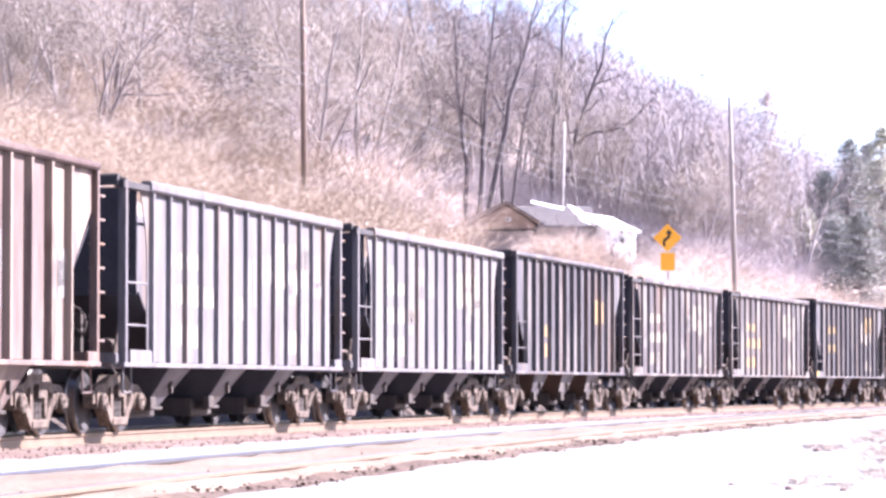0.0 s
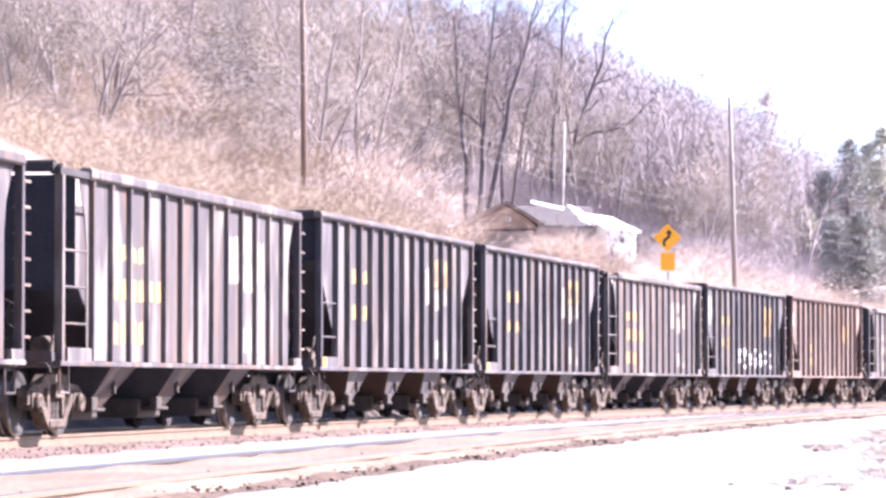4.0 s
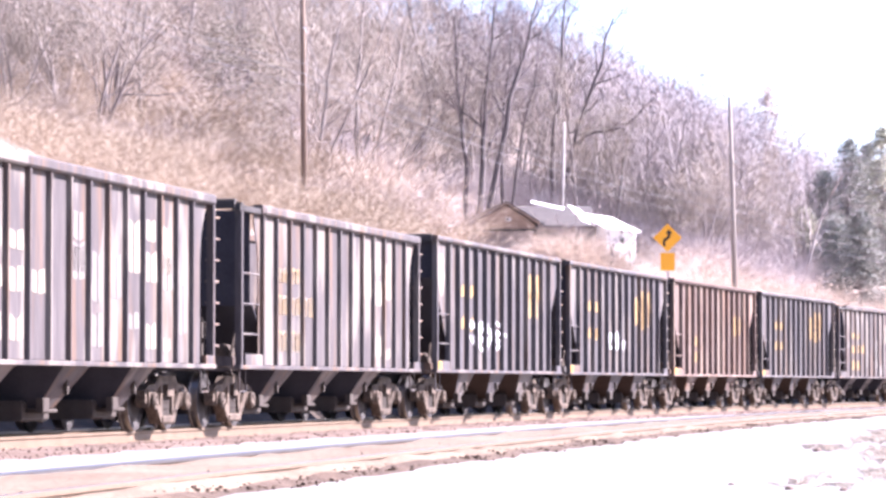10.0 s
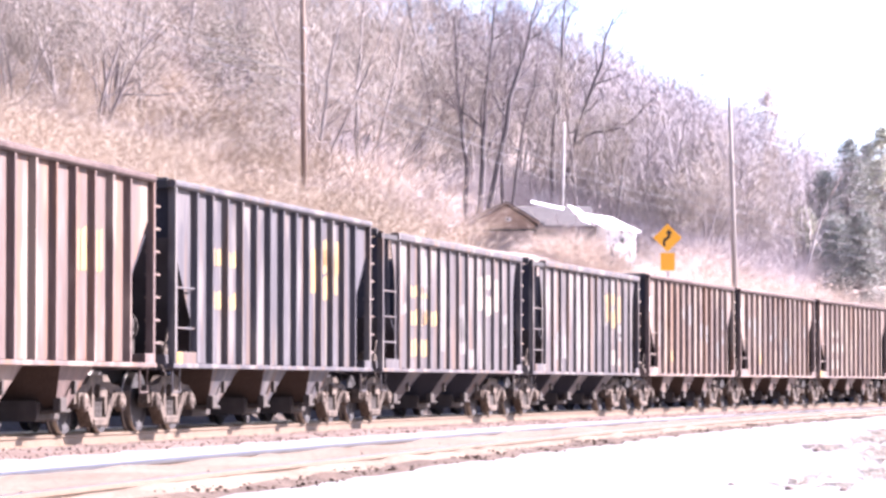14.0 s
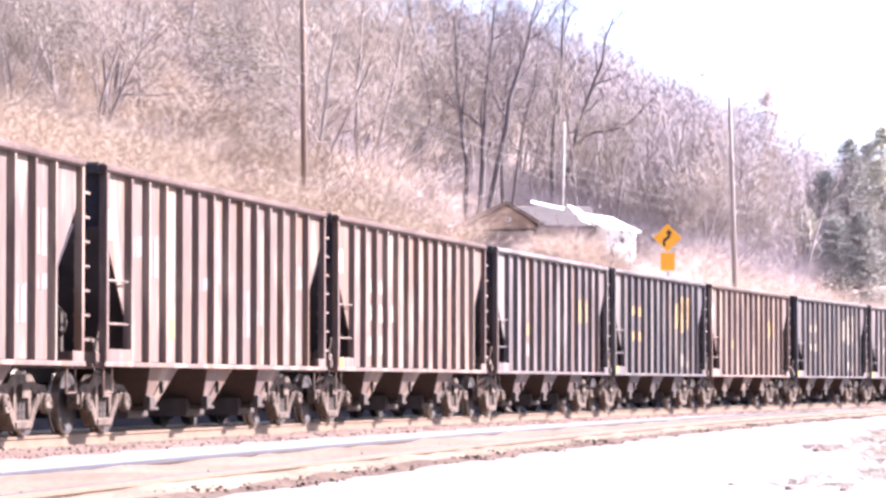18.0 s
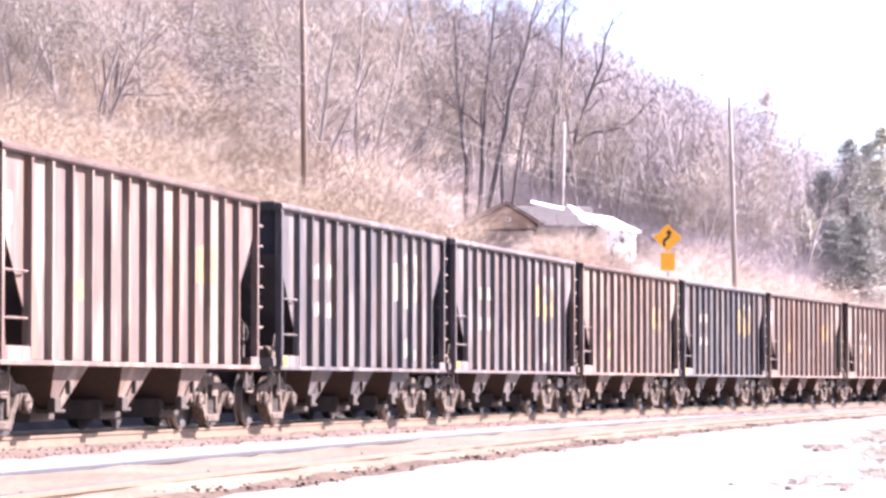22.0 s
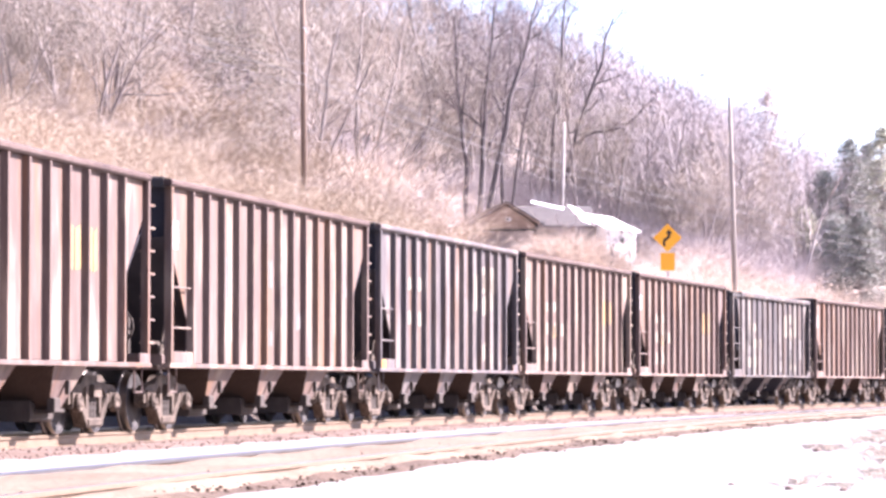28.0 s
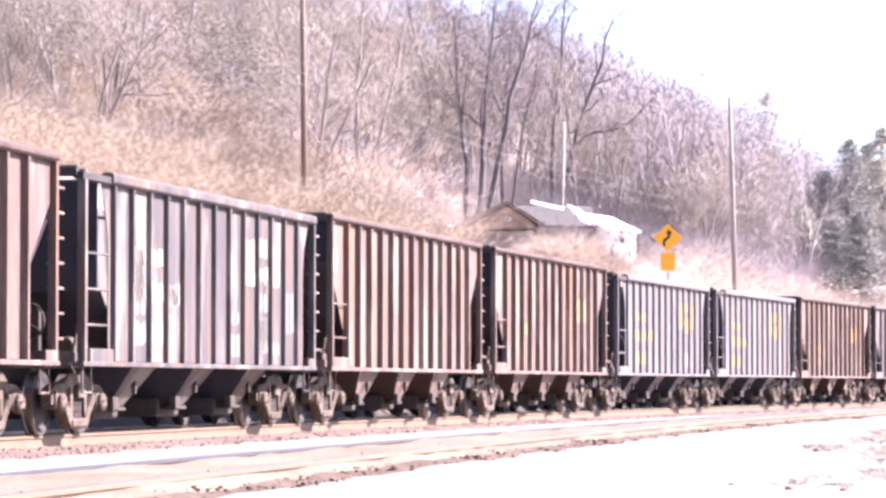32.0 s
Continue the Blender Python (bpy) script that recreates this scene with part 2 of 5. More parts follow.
# ---- geometry helpers ----
class Geo:
    """Vertices and faces gathered for one mesh."""

    def __init__(self):
        self.v, self.f, self.m = [], [], []

    def add(self, verts, faces, slot=0):
        k = len(self.v)
        self.v += [tuple(p) for p in verts]
        self.f += [tuple(i + k for i in f) for f in faces]
        self.m += [slot] * len(faces)
        return self

    def box(self, x0, x1, y0, y1, z0, z1, slot=0, ch=0.0):
        """A box, with its long edges chamfered by ch."""
        if ch:
            return self.prism([(y0 + ch, z0), (y1 - ch, z0), (y1, z0 + ch), (y1, z1 - ch), (y1 - ch, z1), (y0 + ch, z1), (y0, z1 - ch), (y0, z0 + ch)], x0, x1, slot)
        v = [(x, y, z) for x in (x0, x1) for y in (y0, y1) for z in (z0, z1)]
        return self.add(v, [(0, 1, 3, 2), (4, 6, 7, 5), (0, 4, 5, 1), (2, 3, 7, 6), (0, 2, 6, 4), (1, 5, 7, 3)], slot)

    def prism(self, outline, x0, x1, slot=0, axis="x"):
        """An outline of two coordinates pulled along an axis."""
        n = len(outline)
        put = {"x": lambda a, p: (a, p[0], p[1]), "y": lambda a, p: (p[0], a, p[1]), "z": lambda a, p: (p[0], p[1], a)}[axis]
        v = [put(x0, p) for p in outline] + [put(x1, p) for p in outline]
        f = [tuple(range(n))[::-1], tuple(range(n, 2 * n))] + [(i, (i + 1) % n, n + (i + 1) % n, n + i) for i in range(n)]
        return self.add(v, f, slot)

    def tube(self, path, radii, n=6, slot=0):
        """A round bar along a path."""
        pts = [Vector(p) for p in path]
        if not hasattr(radii, "__len__"):
            radii = [radii] * len(pts)
        v, f = [], []
        for i, p in enumerate(pts):
            d = (pts[min(i + 1, len(pts) - 1)] - pts[max(i - 1, 0)]).normalized()
            a = d.cross(Vector((0, 0, 1)) if abs(d.z) < 0.9 else Vector((1, 0, 0))).normalized()
            b = d.cross(a)
            for j in range(n):
                c, s = math.cos(2 * math.pi * j / n), math.sin(2 * math.pi * j / n)
                v.append(p + (a * c + b * s) * radii[i])
        for i in range(len(pts) - 1):
            for j in range(n):
                f.append((i * n + j, i * n + (j + 1) % n, (i + 1) * n + (j + 1) % n, (i + 1) * n + j))
        f += [tuple(range(n))[::-1], tuple(range((len(pts) - 1) * n, len(pts) * n))]
        return self.add(v, f, slot)

    def turned(self, profile, n=24, slot=0, y=0.0, at=(0, 0)):
        """A profile of (radius, y) turned about an axle along y."""
        v, f = [], []
        for r, yy in profile:
            for j in range(n):
                a = 2 * math.pi * j / n
                v.append((at[0] + r * math.cos(a), y + yy, at[1] + r * math.sin(a)))
        k = len(profile)
        for i in range(k - 1):
            for j in range(n):
                f.append((i * n + j, i * n + (j + 1) % n, (i + 1) * n + (j + 1) % n, (i + 1) * n + j))
        f += [tuple(range(n)), tuple(range((k - 1) * n, k * n))[::-1]]
        return self.add(v, f, slot)

    def mesh(self, name, *mats, smooth=False):
        me = bpy.data.meshes.new(name)
        me.from_pydata(self.v, [], self.f)
        for m in mats:
            me.materials.append(m)
        if len(mats) > 1:
            me.polygons.foreach_set("material_index", self.m)
        b = bmesh.new()
        b.from_mesh(me)
        bmesh.ops.recalc_face_normals(b, faces=b.faces)
        b.to_mesh(me)
        b.free()
        if smooth:
            me.polygons.foreach_set("use_smooth", [True] * len(me.polygons))
        me.update()
        return me


def part(name, data, parent, label="", at=None):
    """Links a mesh as one object under a thing or under a part."""
    ob = new(name, data)
    ob.parent = parent
    if at is not None:
        ob.matrix_basis = at
    if label:
        tagged(ob, label)
    return ob


def raw_mesh(name, verts, faces, mats, smooth=False, index=None):
    """A mesh from arrays; faces are all triangles or all quads."""
    verts, faces = np.asarray(verts, np.float32), np.asarray(faces, np.int32)
    me = bpy.data.meshes.new(name)
    n, k = faces.shape
    me.vertices.add(len(verts))
    me.vertices.foreach_set("co", verts.ravel())
    me.loops.add(n * k)
    me.loops.foreach_set("vertex_index", faces.ravel())
    me.polygons.add(n)
    me.polygons.foreach_set("loop_start", np.arange(n, dtype=np.int32) * k)
    me.polygons.foreach_set("loop_total", np.full(n, k, np.int32))
    for m in mats:
        me.materials.append(m)
    if index is not None:
        me.polygons.foreach_set("material_index", np.asarray(index, np.int32))
    me.polygons.foreach_set("use_smooth", np.full(n, smooth))
    me.update(calc_edges=True)
    me.validate()
    return me


# ---- ground ----
NEAR_O = 6.75        # the empty track, from the train's track


def height(x, y):
    """Height of the ground sheet at plan points."""
    x, y = np.atleast_1d(np.asarray(x, float)), np.atleast_1d(np.asarray(y, float))
    s, o = off_line(x, y)
    u = np.maximum(-o, 0)
    z = np.full(len(s), -0.50)
    # the lot on the viewer's side lies nearly level with the ballast
    z = np.where(o > NEAR_O - 4.0, -0.30 + 0.06 * np.clip((o - NEAR_O - 1.2) / 2.0, 0, 1) + 0.015 * np.sin(x * 0.9) * np.sin(y * 0.37), z)
    # cut bank, road bench and hill behind the train
    bank = np.clip((u - 2.7) / 6.5, 0, 1)
    z = np.where(u > 2.7, -0.5 + 4.5 * bank * bank * (3 - 2 * bank), z)
    crest = np.interp(x, [-60, -16, 4, 13, 22, 32, 41, 50, 120], [62, 51, 40, 35, 32.5, 25.0, 15, 11, 9])
    hill = np.maximum(u - 19.0, 0)
    rough = np.minimum(hill / 30, 1) * (0.9 * np.sin(x * 0.11 + 1) * np.cos(y * 0.07) + 0.35 * np.sin(x * 0.31 + y * 0.23))
    z = np.where(u > 19.0, z + crest * np.tanh(0.36 * hill / crest) + rough, z)
    # a levelled pad for the house
    pad = np.clip(1.6 - np.hypot((x - 8.0) / 9.5, (y - 190.0) / 13.0), 0, 0.6) / 0.6
    return z + pad * (np.minimum(z, 7.7) - z)


def build_ground():
    def spread(a, b, fine_a, fine_b, step, coarse):
        left = fine_a - np.geomspace(1, fine_a - a + 1, coarse)[::-1] + 1
        right = fine_b + np.geomspace(1, b - fine_b + 1, coarse) - 1
        return np.unique(np.concatenate([left, np.arange(fine_a, fine_b, step), right]))
    xs = spread(-2500, 3000, -60, 70, 1.3, 26)
    ys = spread(-1500, 4200, 5, 330, 1.5, 26)
    gx, gy = np.meshgrid(xs, ys)
    v = np.stack([gx.ravel(), gy.ravel(), np.concatenate([height(a, b) for a, b in zip(gx, gy)])], 1)
    nx, ny = len(xs), len(ys)
    i = (np.arange(ny - 1)[:, None] * nx + np.arange(nx - 1)[None]).ravel()
    f = np.stack([i, i + 1, i + nx + 1, i + nx], 1)
    cen = v[f].mean(1)
    _, o = zip(*[off_line(cen[j:j + 4000, 0], cen[j:j + 4000, 1]) for j in range(0, len(cen), 4000)])
    o = np.concatenate(o)
    # the strip under and just behind the train is coloured dark as shade
    ob = new("ground", raw_mesh("ground", v, f, [M_GRASS, M_GRAVEL, M_COALSHADE], True, np.where(o > 1.0, 1, np.where(o > -8.0, 2, 0))))
    tagged(ob, "pale gravel lot rising to a leaf-strewn wooded hillside", kind="structure")


def swept(outline, s0, s1, step, mats, slots=None, o=0.0, jitter=0.0):
    """A closed cross-section of (offset, z) swept along the track."""
    ss = np.arange(s0, s1 + step / 2, step)
    n = len(outline)
    oo, zz = np.array([p[0] for p in outline]) + o, np.array([p[1] for p in outline])
    rng = np.random.default_rng(5)
    v = []
    for s in ss:
        x, y, _ = on_line(s, oo + jitter * rng.normal(size=n))
        v.append(np.stack([x, y, zz + 0.4 * jitter * rng.normal(size=n)], 1))
    v = np.concatenate(v)
    f, ix = [], []
    for i in range(len(ss) - 1):
        for j in range(n):
            k = (j + 1) % n
            f.append((i * n + j, i * n + k, (i + 1) * n + k, (i + 1) * n + j))
            ix.append(slots[j] if slots else 0)
    return v, f, ix


def build_tracks():
    # one ballast bed under both tracks: stained under each, clean between
    top = [(-2.75, -0.62), (-2.2, -0.17), (0.70, -0.16), (1.9, -0.155), (2.35, -0.19), (NEAR_O - 1.5, -0.13), (NEAR_O - 0.80, -0.036), (NEAR_O + 0.84, -0.050), (NEAR_O + 1.02, -0.085), (NEAR_O + 1.22, -0.135), (NEAR_O + 1.7, -0.172), (NEAR_O + 4.2, -0.285), (NEAR_O + 4.2, -0.8), (-2.75, -0.8)]
    # slot 4, beneath the train: coal dust with the cars' shade painted in
    v, f, ix = swept(top, -60, 420, 0.8, None, [4, 4, 0, 0, 1, 1, 5, 5, 3, 2, 2, 2, 0, 0], jitter=0.03)
    ob = new("ballast_bed", raw_mesh("ballast_bed", v, f, [M_BALLAST, M_CLEAN, M_GRAVEL, M_SHOULDER, M_COALSHADE, M_SIDING_BED], False, ix))
    tagged(ob, "crushed stone ballast, rust-stained along both tracks", kind="structure")
    web = [(-0.07, -0.17), (0.07, -0.17), (0.07, -0.155), (0.012, -0.135), (0.012, -0.045), (0.036, -0.035), (0.036, -0.006), (0.026, 0.0), (-0.026, 0.0), (-0.036, -0.006), (-0.036, -0.035), (-0.012, -0.045), (-0.012, -0.135), (-0.07, -0.155)]
    # the head's top and the gauge face are polished, the rest is rusty
    slots = {-0.75: [0] * 5 + [1, 1, 1, 1] + [0] * 5, 0.75: [0] * 7 + [1, 1, 1] + [0] * 4}
    tie = Geo().box(-1.28, 1.28, -0.115, 0.115, -0.34, -0.165, ch=0.015).mesh("sleeper", M_TIE)
    for o, s0, words in ((0.0, -60.0, "railway track with rusty rails under the train"), (NEAR_O, -60.0, "empty railway track with rusty rails beside the gravel lot")):
        track = new("railway_track")
        tagged(track, words, "track", kind="structure")
        for side in (-0.75, 0.75):
            v, f, ix = swept(web, s0, 420, 2.0, None, slots[side], o + side)
            part("rail", raw_mesh("rail", v, f, [M_RAIL, M_SHINE], False, ix), track)
        for i in range(230 if o == 0.0 else 0):
            s = -36 + i * 0.56
            x, y, th = on_line(s, o)
            part("sleeper", tie, track, at=pose(x, y, 0.012 * math.sin(i * 2.3), 0, 0, -math.degrees(th) + 0.8 * math.sin(i * 1.7)))
    # loose stones along the shoulders
    rng = np.random.default_rng(11)
    cube = np.array([(x, y, z) for x in (-1, 1) for y in (-1, 1) for z in (-1, 1)], float) * 0.62
    quads = np.array([(0, 1, 3, 2), (4, 6, 7, 5), (0, 4, 5, 1), (2, 3, 7, 6), (0, 2, 6, 4), (1, 5, 7, 3)])
    vs, fs, kind = [], [], []
    for i in range(6000):
        s = rng.uniform(-34, 90)
        pick = rng.random()
        if pick < 0.5:
            # a ragged fringe down the outer shoulder of the empty track
            o = NEAR_O + 0.96 + abs(rng.normal(0, 0.15)) + 0.05 * math.sin(s * 0.9)
            z, r = -0.062 - 0.19 * max(0.0, min(o - NEAR_O - 0.8, 0.6)), rng.uniform(0.008, 0.024)
        elif pick < 0.82:
            o, z, r = 2.0 + rng.normal(0, 0.20) + 0.1 * math.sin(s * 0.6), -0.168, rng.uniform(0.008, 0.022)
        elif pick < 0.92:
            o, z, r = rng.uniform(0.85, 1.8), -0.160, rng.uniform(0.012, 0.026)
        else:
            o, z, r = NEAR_O + rng.uniform(-0.6, 0.7), -0.058, rng.uniform(0.008, 0.018)
        x, y, _ = on_line(s, o)
        kind += [int(pick < 0.5)] * 6
        c = (cube + rng.normal(0, 0.22, cube.shape)) * r * rng.uniform(0.7, 1.3, 3)
        a = rng.uniform(0, 6.28)
        rot = np.array([[math.cos(a), -math.sin(a), 0], [math.sin(a), math.cos(a), 0], [0, 0, 1]])
        fs.append(quads + 8 * i)
        vs.append(c @ rot.T + (x, y, z + r * 0.3))
    ob = new("ballast_stones", raw_mesh("ballast_stones", np.concatenate(vs), np.concatenate(fs), [M_STONE, M_SHOULDER], False, kind))
    tagged(ob, "loose rust-stained ballast stones along the track shoulders", "stones", kind="stuff")


# ---- hopper cars ----
TYPES = {
    # pitch, half body length, truck offset, top, half length of side sheet at top and bottom, bay pitch, bay lean
    "open": dict(pitch=14.30, end=6.62, truck=5.42, top=3.50, side_top=5.50, side_low=5.34, knee=1.9, bays=3.2, lean=0.47, rib=0.066, rung=1.05, ribs=13, step=0.872, rib_0=-5.02, lead=6.42, trail=6.56, bay_half=(0.62, 0.34)),
    "full": dict(pitch=13.84, end=6.50, truck=5.12, top=3.60, side_top=6.34, side_low=5.26, knee=2.72, bays=3.08, lean=0.24, rib=0.096, rung=0.98, ribs=13, step=0.863, rib_0=-5.178, lead=6.28, trail=6.43, bay_half=(0.80, 0.26)),
}
SILL = 0.94
SHEET_Y, WHEEL = 1.40, 0.425


def truck_meshes():
    """Meshes of a two-axle truck, shared by all cars."""
    M = {}
    g = Geo()
    # top member, two slanted struts, bottom member and columns leave the windows open
    g.prism([(-1.16, 0.40), (-0.62, 0.52), (-0.40, 0.64), (0.40, 0.64), (0.62, 0.52), (1.16, 0.40), (1.16, 0.58), (0.98, 0.66), (0.62, 0.68), (0.40, 0.80), (-0.40, 0.80), (-0.62, 0.68), (-0.98, 0.66), (-1.16, 0.58)], -0.07, 0.07, axis="y")
    for sg in (-1, 1):
        g.prism([(sg * 0.84, 0.56), (sg * 0.64, 0.56), (sg * 0.20, 0.16), (sg * 0.34, 0.10)][::sg], -0.09, 0.09, axis="y")
        g.prism([(sg * 0.36, 0.26), (sg * 0.27, 0.26), (sg * 0.25, 0.66), (sg * 0.36, 0.66)][::sg], -0.08, 0.08, axis="y")
        g.box(sg * 0.89 - 0.17, sg * 0.89 + 0.17, -0.10, 0.10, 0.34, 0.60, ch=0.03)
    g.box(-0.33, 0.33, -0.11, 0.11, 0.09, 0.22, ch=0.03)
    M["side_frame"] = g.mesh("side_frame", M_TRUCK)
    g = Geo()
    for i in (-0.15, 0.0, 0.15):
        g.tube([(i, 0, 0.20 + 0.045 * k) for k in range(8)], [0.066 + 0.006 * (k % 2) for k in range(8)], 8)
    M["spring"] = g.mesh("spring", M_GATE)
    M["bolster"] = Geo().prism([(-0.20, 0.50), (0.20, 0.50), (0.17, 0.67), (-0.17, 0.67)], -1.14, 1.14, axis="y").mesh("bolster", M_TRUCK)
    prof = [(0.10, -0.075), (0.30, -0.055), (0.365, -0.075), (0.42, -0.075), (0.425, 0.035), (0.452, 0.05), (0.448, 0.075), (0.36, 0.07), (0.30, 0.035), (0.10, 0.06)]
    g = Geo()
    n = 28
    for sg in (-1, 1):
        first = len(g.f)
        g.turned([(r, yy * -sg) for r, yy in prof], n, y=sg * 0.775)
        g.m[first + 3 * n:first + 5 * n] = [1] * (2 * n)
        first = len(g.f)
        g.turned([(0.11, sg * 0.07), (0.13, sg * 0.05), (0.13, -sg * 0.03), (0.05, -sg * 0.05)], 12, y=sg * 1.10)
        for k in range(3):
            a = 2.1 * k
            g.turned([(0.022, sg * 0.085), (0.022, sg * 0.06)], 6, y=sg * 1.10, at=(0.07 * math.cos(a), 0.07 * math.sin(a)))
        g.m[first:] = [2] * (len(g.f) - first)
    g.turned([(0.06, -1.05), (0.075, -0.7), (0.07, 0), (0.075, 0.7), (0.06, 1.05)], 10)
    M["wheelset"] = g.mesh("wheelset", M_STEEL_DARK, M_TREAD, M_TRUCK)
    M["brake_beam"] = Geo().tube([(0, -0.72, 0.33), (0, 0.72, 0.33)], 0.045, 6).box(-0.05, 0.08, -0.80, -0.68, 0.22, 0.46).box(-0.05, 0.08, 0.68, 0.80, 0.22, 0.46).mesh("brake_beam", M_STEEL_DARK)
    return M


def car_meshes(kind, paint, T):
    """All meshes of one kind of car in one paint."""
    P = PAINTS[paint]
    E, top, st, sl, knee = T["end"], T["top"], T["side_top"], T["side_low"], T["knee"]
    M = {}
    # the side sheet ends in a slant, or in a curve that flares out to the corner at the top
    if kind == "full":
        back = [(5.48, SILL + 0.04), (5.48, 2.15), (6.40, 3.0), (6.40, top - 0.10)]
        front = [(-5.25, SILL + 0.04), (-5.25, 1.60), (-6.20, 2.75), (-6.20, top - 0.10)]
    else:
        back = [(6.02, SILL + 0.04), (6.02, 2.5), (6.10, 2.9), (6.32, 3.25), (6.50, top - 0.10)]
        front = [(-5.16, SILL + 0.04), (-5.16, 2.45), (-5.23, 2.80), (-5.40, 3.15), (-5.50, top - 0.10)]
    M["side_sheet"] = Geo().prism(back + front[::-1], -0.008, 0.008, axis="y").mesh("side_sheet", P)
    # a pressed hat-section rib: flanges on the sheet, flat outer face
    h = top - 0.11 - SILL - 0.03
    M["rib"] = Geo().prism([(-0.055, -0.003), (0.055, -0.003), (0.035, -T["rib"]), (-0.035, -T["rib"])], 0.0, h, axis="z").mesh("rib", P)
    lo = 0.01 if kind == "open" else 0.055
    M["top_chord"] = Geo().prism([(-0.12, lo), (-0.09, lo - 0.03), (0.03, lo - 0.03), (0.06, lo), (0.06, 0.10), (0.02, 0.13), (-0.09, 0.13), (-0.12, 0.10)], -E + 0.06 if kind == "full" else -5.30, E - 0.06).mesh("top_chord", M_RUSTY if paint in ("brown", "tan") else P)
    M["end_chord"] = Geo().prism([(-0.07, 0.0), (0.07, 0.0), (0.07, 0.12), (0.04, 0.15), (-0.04, 0.15), (-0.07, 0.12)], -SHEET_Y, SHEET_Y, axis="y").mesh("end_chord", M_STEEL_DARK)
    M["side_sill"] = Geo().prism([(-0.115, 0.0), (0.02, 0.0), (0.02, 0.06), (-0.105, 0.06), (-0.115, 0.05)], -E + 0.02, E - 0.02).mesh("side_sill", P)
    head = E - 0.14 if kind == "full" else st - 0.03
    # slope sheets, end sheets and end posts carry the shade in their colour
    M["slope_sheet"] = Geo().prism([(-head - 0.02, knee + 0.05), (-head + 0.03, knee + 0.05), (-sl + 1.15, SILL + 0.02), (-sl + 1.10, SILL + 0.02)], -SHEET_Y + 0.02, SHEET_Y - 0.02, axis="y").mesh("slope_sheet", M_SHADE)
    M["end_sheet"] = Geo().box(-0.01, 0.01, -SHEET_Y + 0.02, SHEET_Y - 0.02, knee, top - 0.10).mesh("end_sheet", M_SHADE)
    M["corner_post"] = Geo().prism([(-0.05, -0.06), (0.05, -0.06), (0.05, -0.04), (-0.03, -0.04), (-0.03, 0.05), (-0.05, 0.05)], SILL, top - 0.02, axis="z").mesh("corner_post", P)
    M["end_post"] = Geo().prism([(-0.05, -0.07), (0.05, -0.07), (0.05, 0.07), (-0.05, 0.07)], SILL + 0.1, knee + 0.2, axis="z").mesh("end_post", M_SHADE)
    M["end_sill"] = Geo().box(-0.16, 0.16, -SHEET_Y, SHEET_Y, SILL - 0.06, SILL + 0.16, ch=0.02).mesh("end_sill", P)
    # the open-ended car's top rail goes on to the corner as a low dark angle
    M["corner_rail"] = Geo().prism([(-0.09, -0.02), (0.05, -0.02), (0.05, 0.07), (-0.09, 0.07)], -E + 0.06, -5.30).mesh("corner_rail", M_STEEL_DARK)
    M["lead_platform"] = Geo().box(-0.52, 0.52, -0.06, 0.0, 0.0, 0.20, ch=0.01).mesh("platform_side", P)
    M["trail_platform"] = Geo().box(-0.26, 0.26, -0.06, 0.0, 0.0, 0.16, ch=0.01).mesh("platform_side", P)
    M["rung"] = Geo().tube([(0, 0, 0), (0.02, -0.05, 0), (T["rung"] - 0.02, -0.05, 0), (T["rung"], 0, 0)], 0.016, 5).mesh("rung", P)
    M["end_rung"] = Geo().tube([(0, 0, 0), (-0.26, 0, 0), (-0.26, 0.12, 0), (0, 0.12, 0)], 0.022, 5).mesh("end_rung", PAINTS["tan"])
    t, b = T["bay_half"]
    z0, z1, lean = 0.36, SILL + 0.03, T["lean"]
    yt, yb = SHEET_Y - 0.01, SHEET_Y - 0.01 - lean
    g = Geo()
    g.add([(-t, -yt, z1), (t, -yt, z1), (t, yt, z1), (-t, yt, z1), (-b, -yb, z0), (b, -yb, z0), (b, yb, z0), (-b, yb, z0)], [(0, 1, 5, 4), (1, 2, 6, 5), (2, 3, 7, 6), (3, 0, 4, 7), (4, 5, 6, 7), (0, 3, 2, 1)])
    # outer faces in car paint, the other bay faces painted as if shaded
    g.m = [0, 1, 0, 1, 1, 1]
    M["hopper_bay"] = g.mesh("hopper_bay", P, M_BROWNSHADE if kind == "full" else M_SHADE)
    g = Geo()
    g.box(-b - 0.05, b + 0.05, -yb - 0.04, yb + 0.04, z0 - 0.06, z0 - 0.01, ch=0.01)
    g.box(-b - 0.24, b + 0.24, -yb * 0.85, yb * 0.85, z0 - 0.17, z0 + 0.10, ch=0.03)
    for sg in (-1, 1):
        g.box(-b - 0.14, -b + 0.12, sg * (yb + 0.07) - 0.05, sg * (yb + 0.07) + 0.05, z0 - 0.06, z0 + 0.14, ch=0.02)
    M["discharge_gate"] = g.mesh("discharge_gate", M_GATE)
    g = Geo()
    g.box(-0.035, 0.035, -0.03, 0.03, -0.08, 0.10, ch=0.01)
    M["gate_latch"] = g.mesh("gate_latch", M_GATE)
    M["centre_sill"] = Geo().box(-T["pitch"] / 2 + 0.45, T["pitch"] / 2 - 0.45, -0.17, 0.17, 0.68, 1.02, ch=0.02).mesh("centre_sill", M_STEEL_DARK)
    g = Geo().box(-0.30, 0.22, -0.07, 0.07, 0.76, 0.92, ch=0.02)
    g.prism([(-0.48, -0.05), (-0.42, -0.16), (-0.28, -0.14), (-0.26, 0.14), (-0.40, 0.12), (-0.46, 0.06)], 0.70, 0.98, axis="z")
    M["coupler"] = g.mesh("coupler", M_TRUCK)
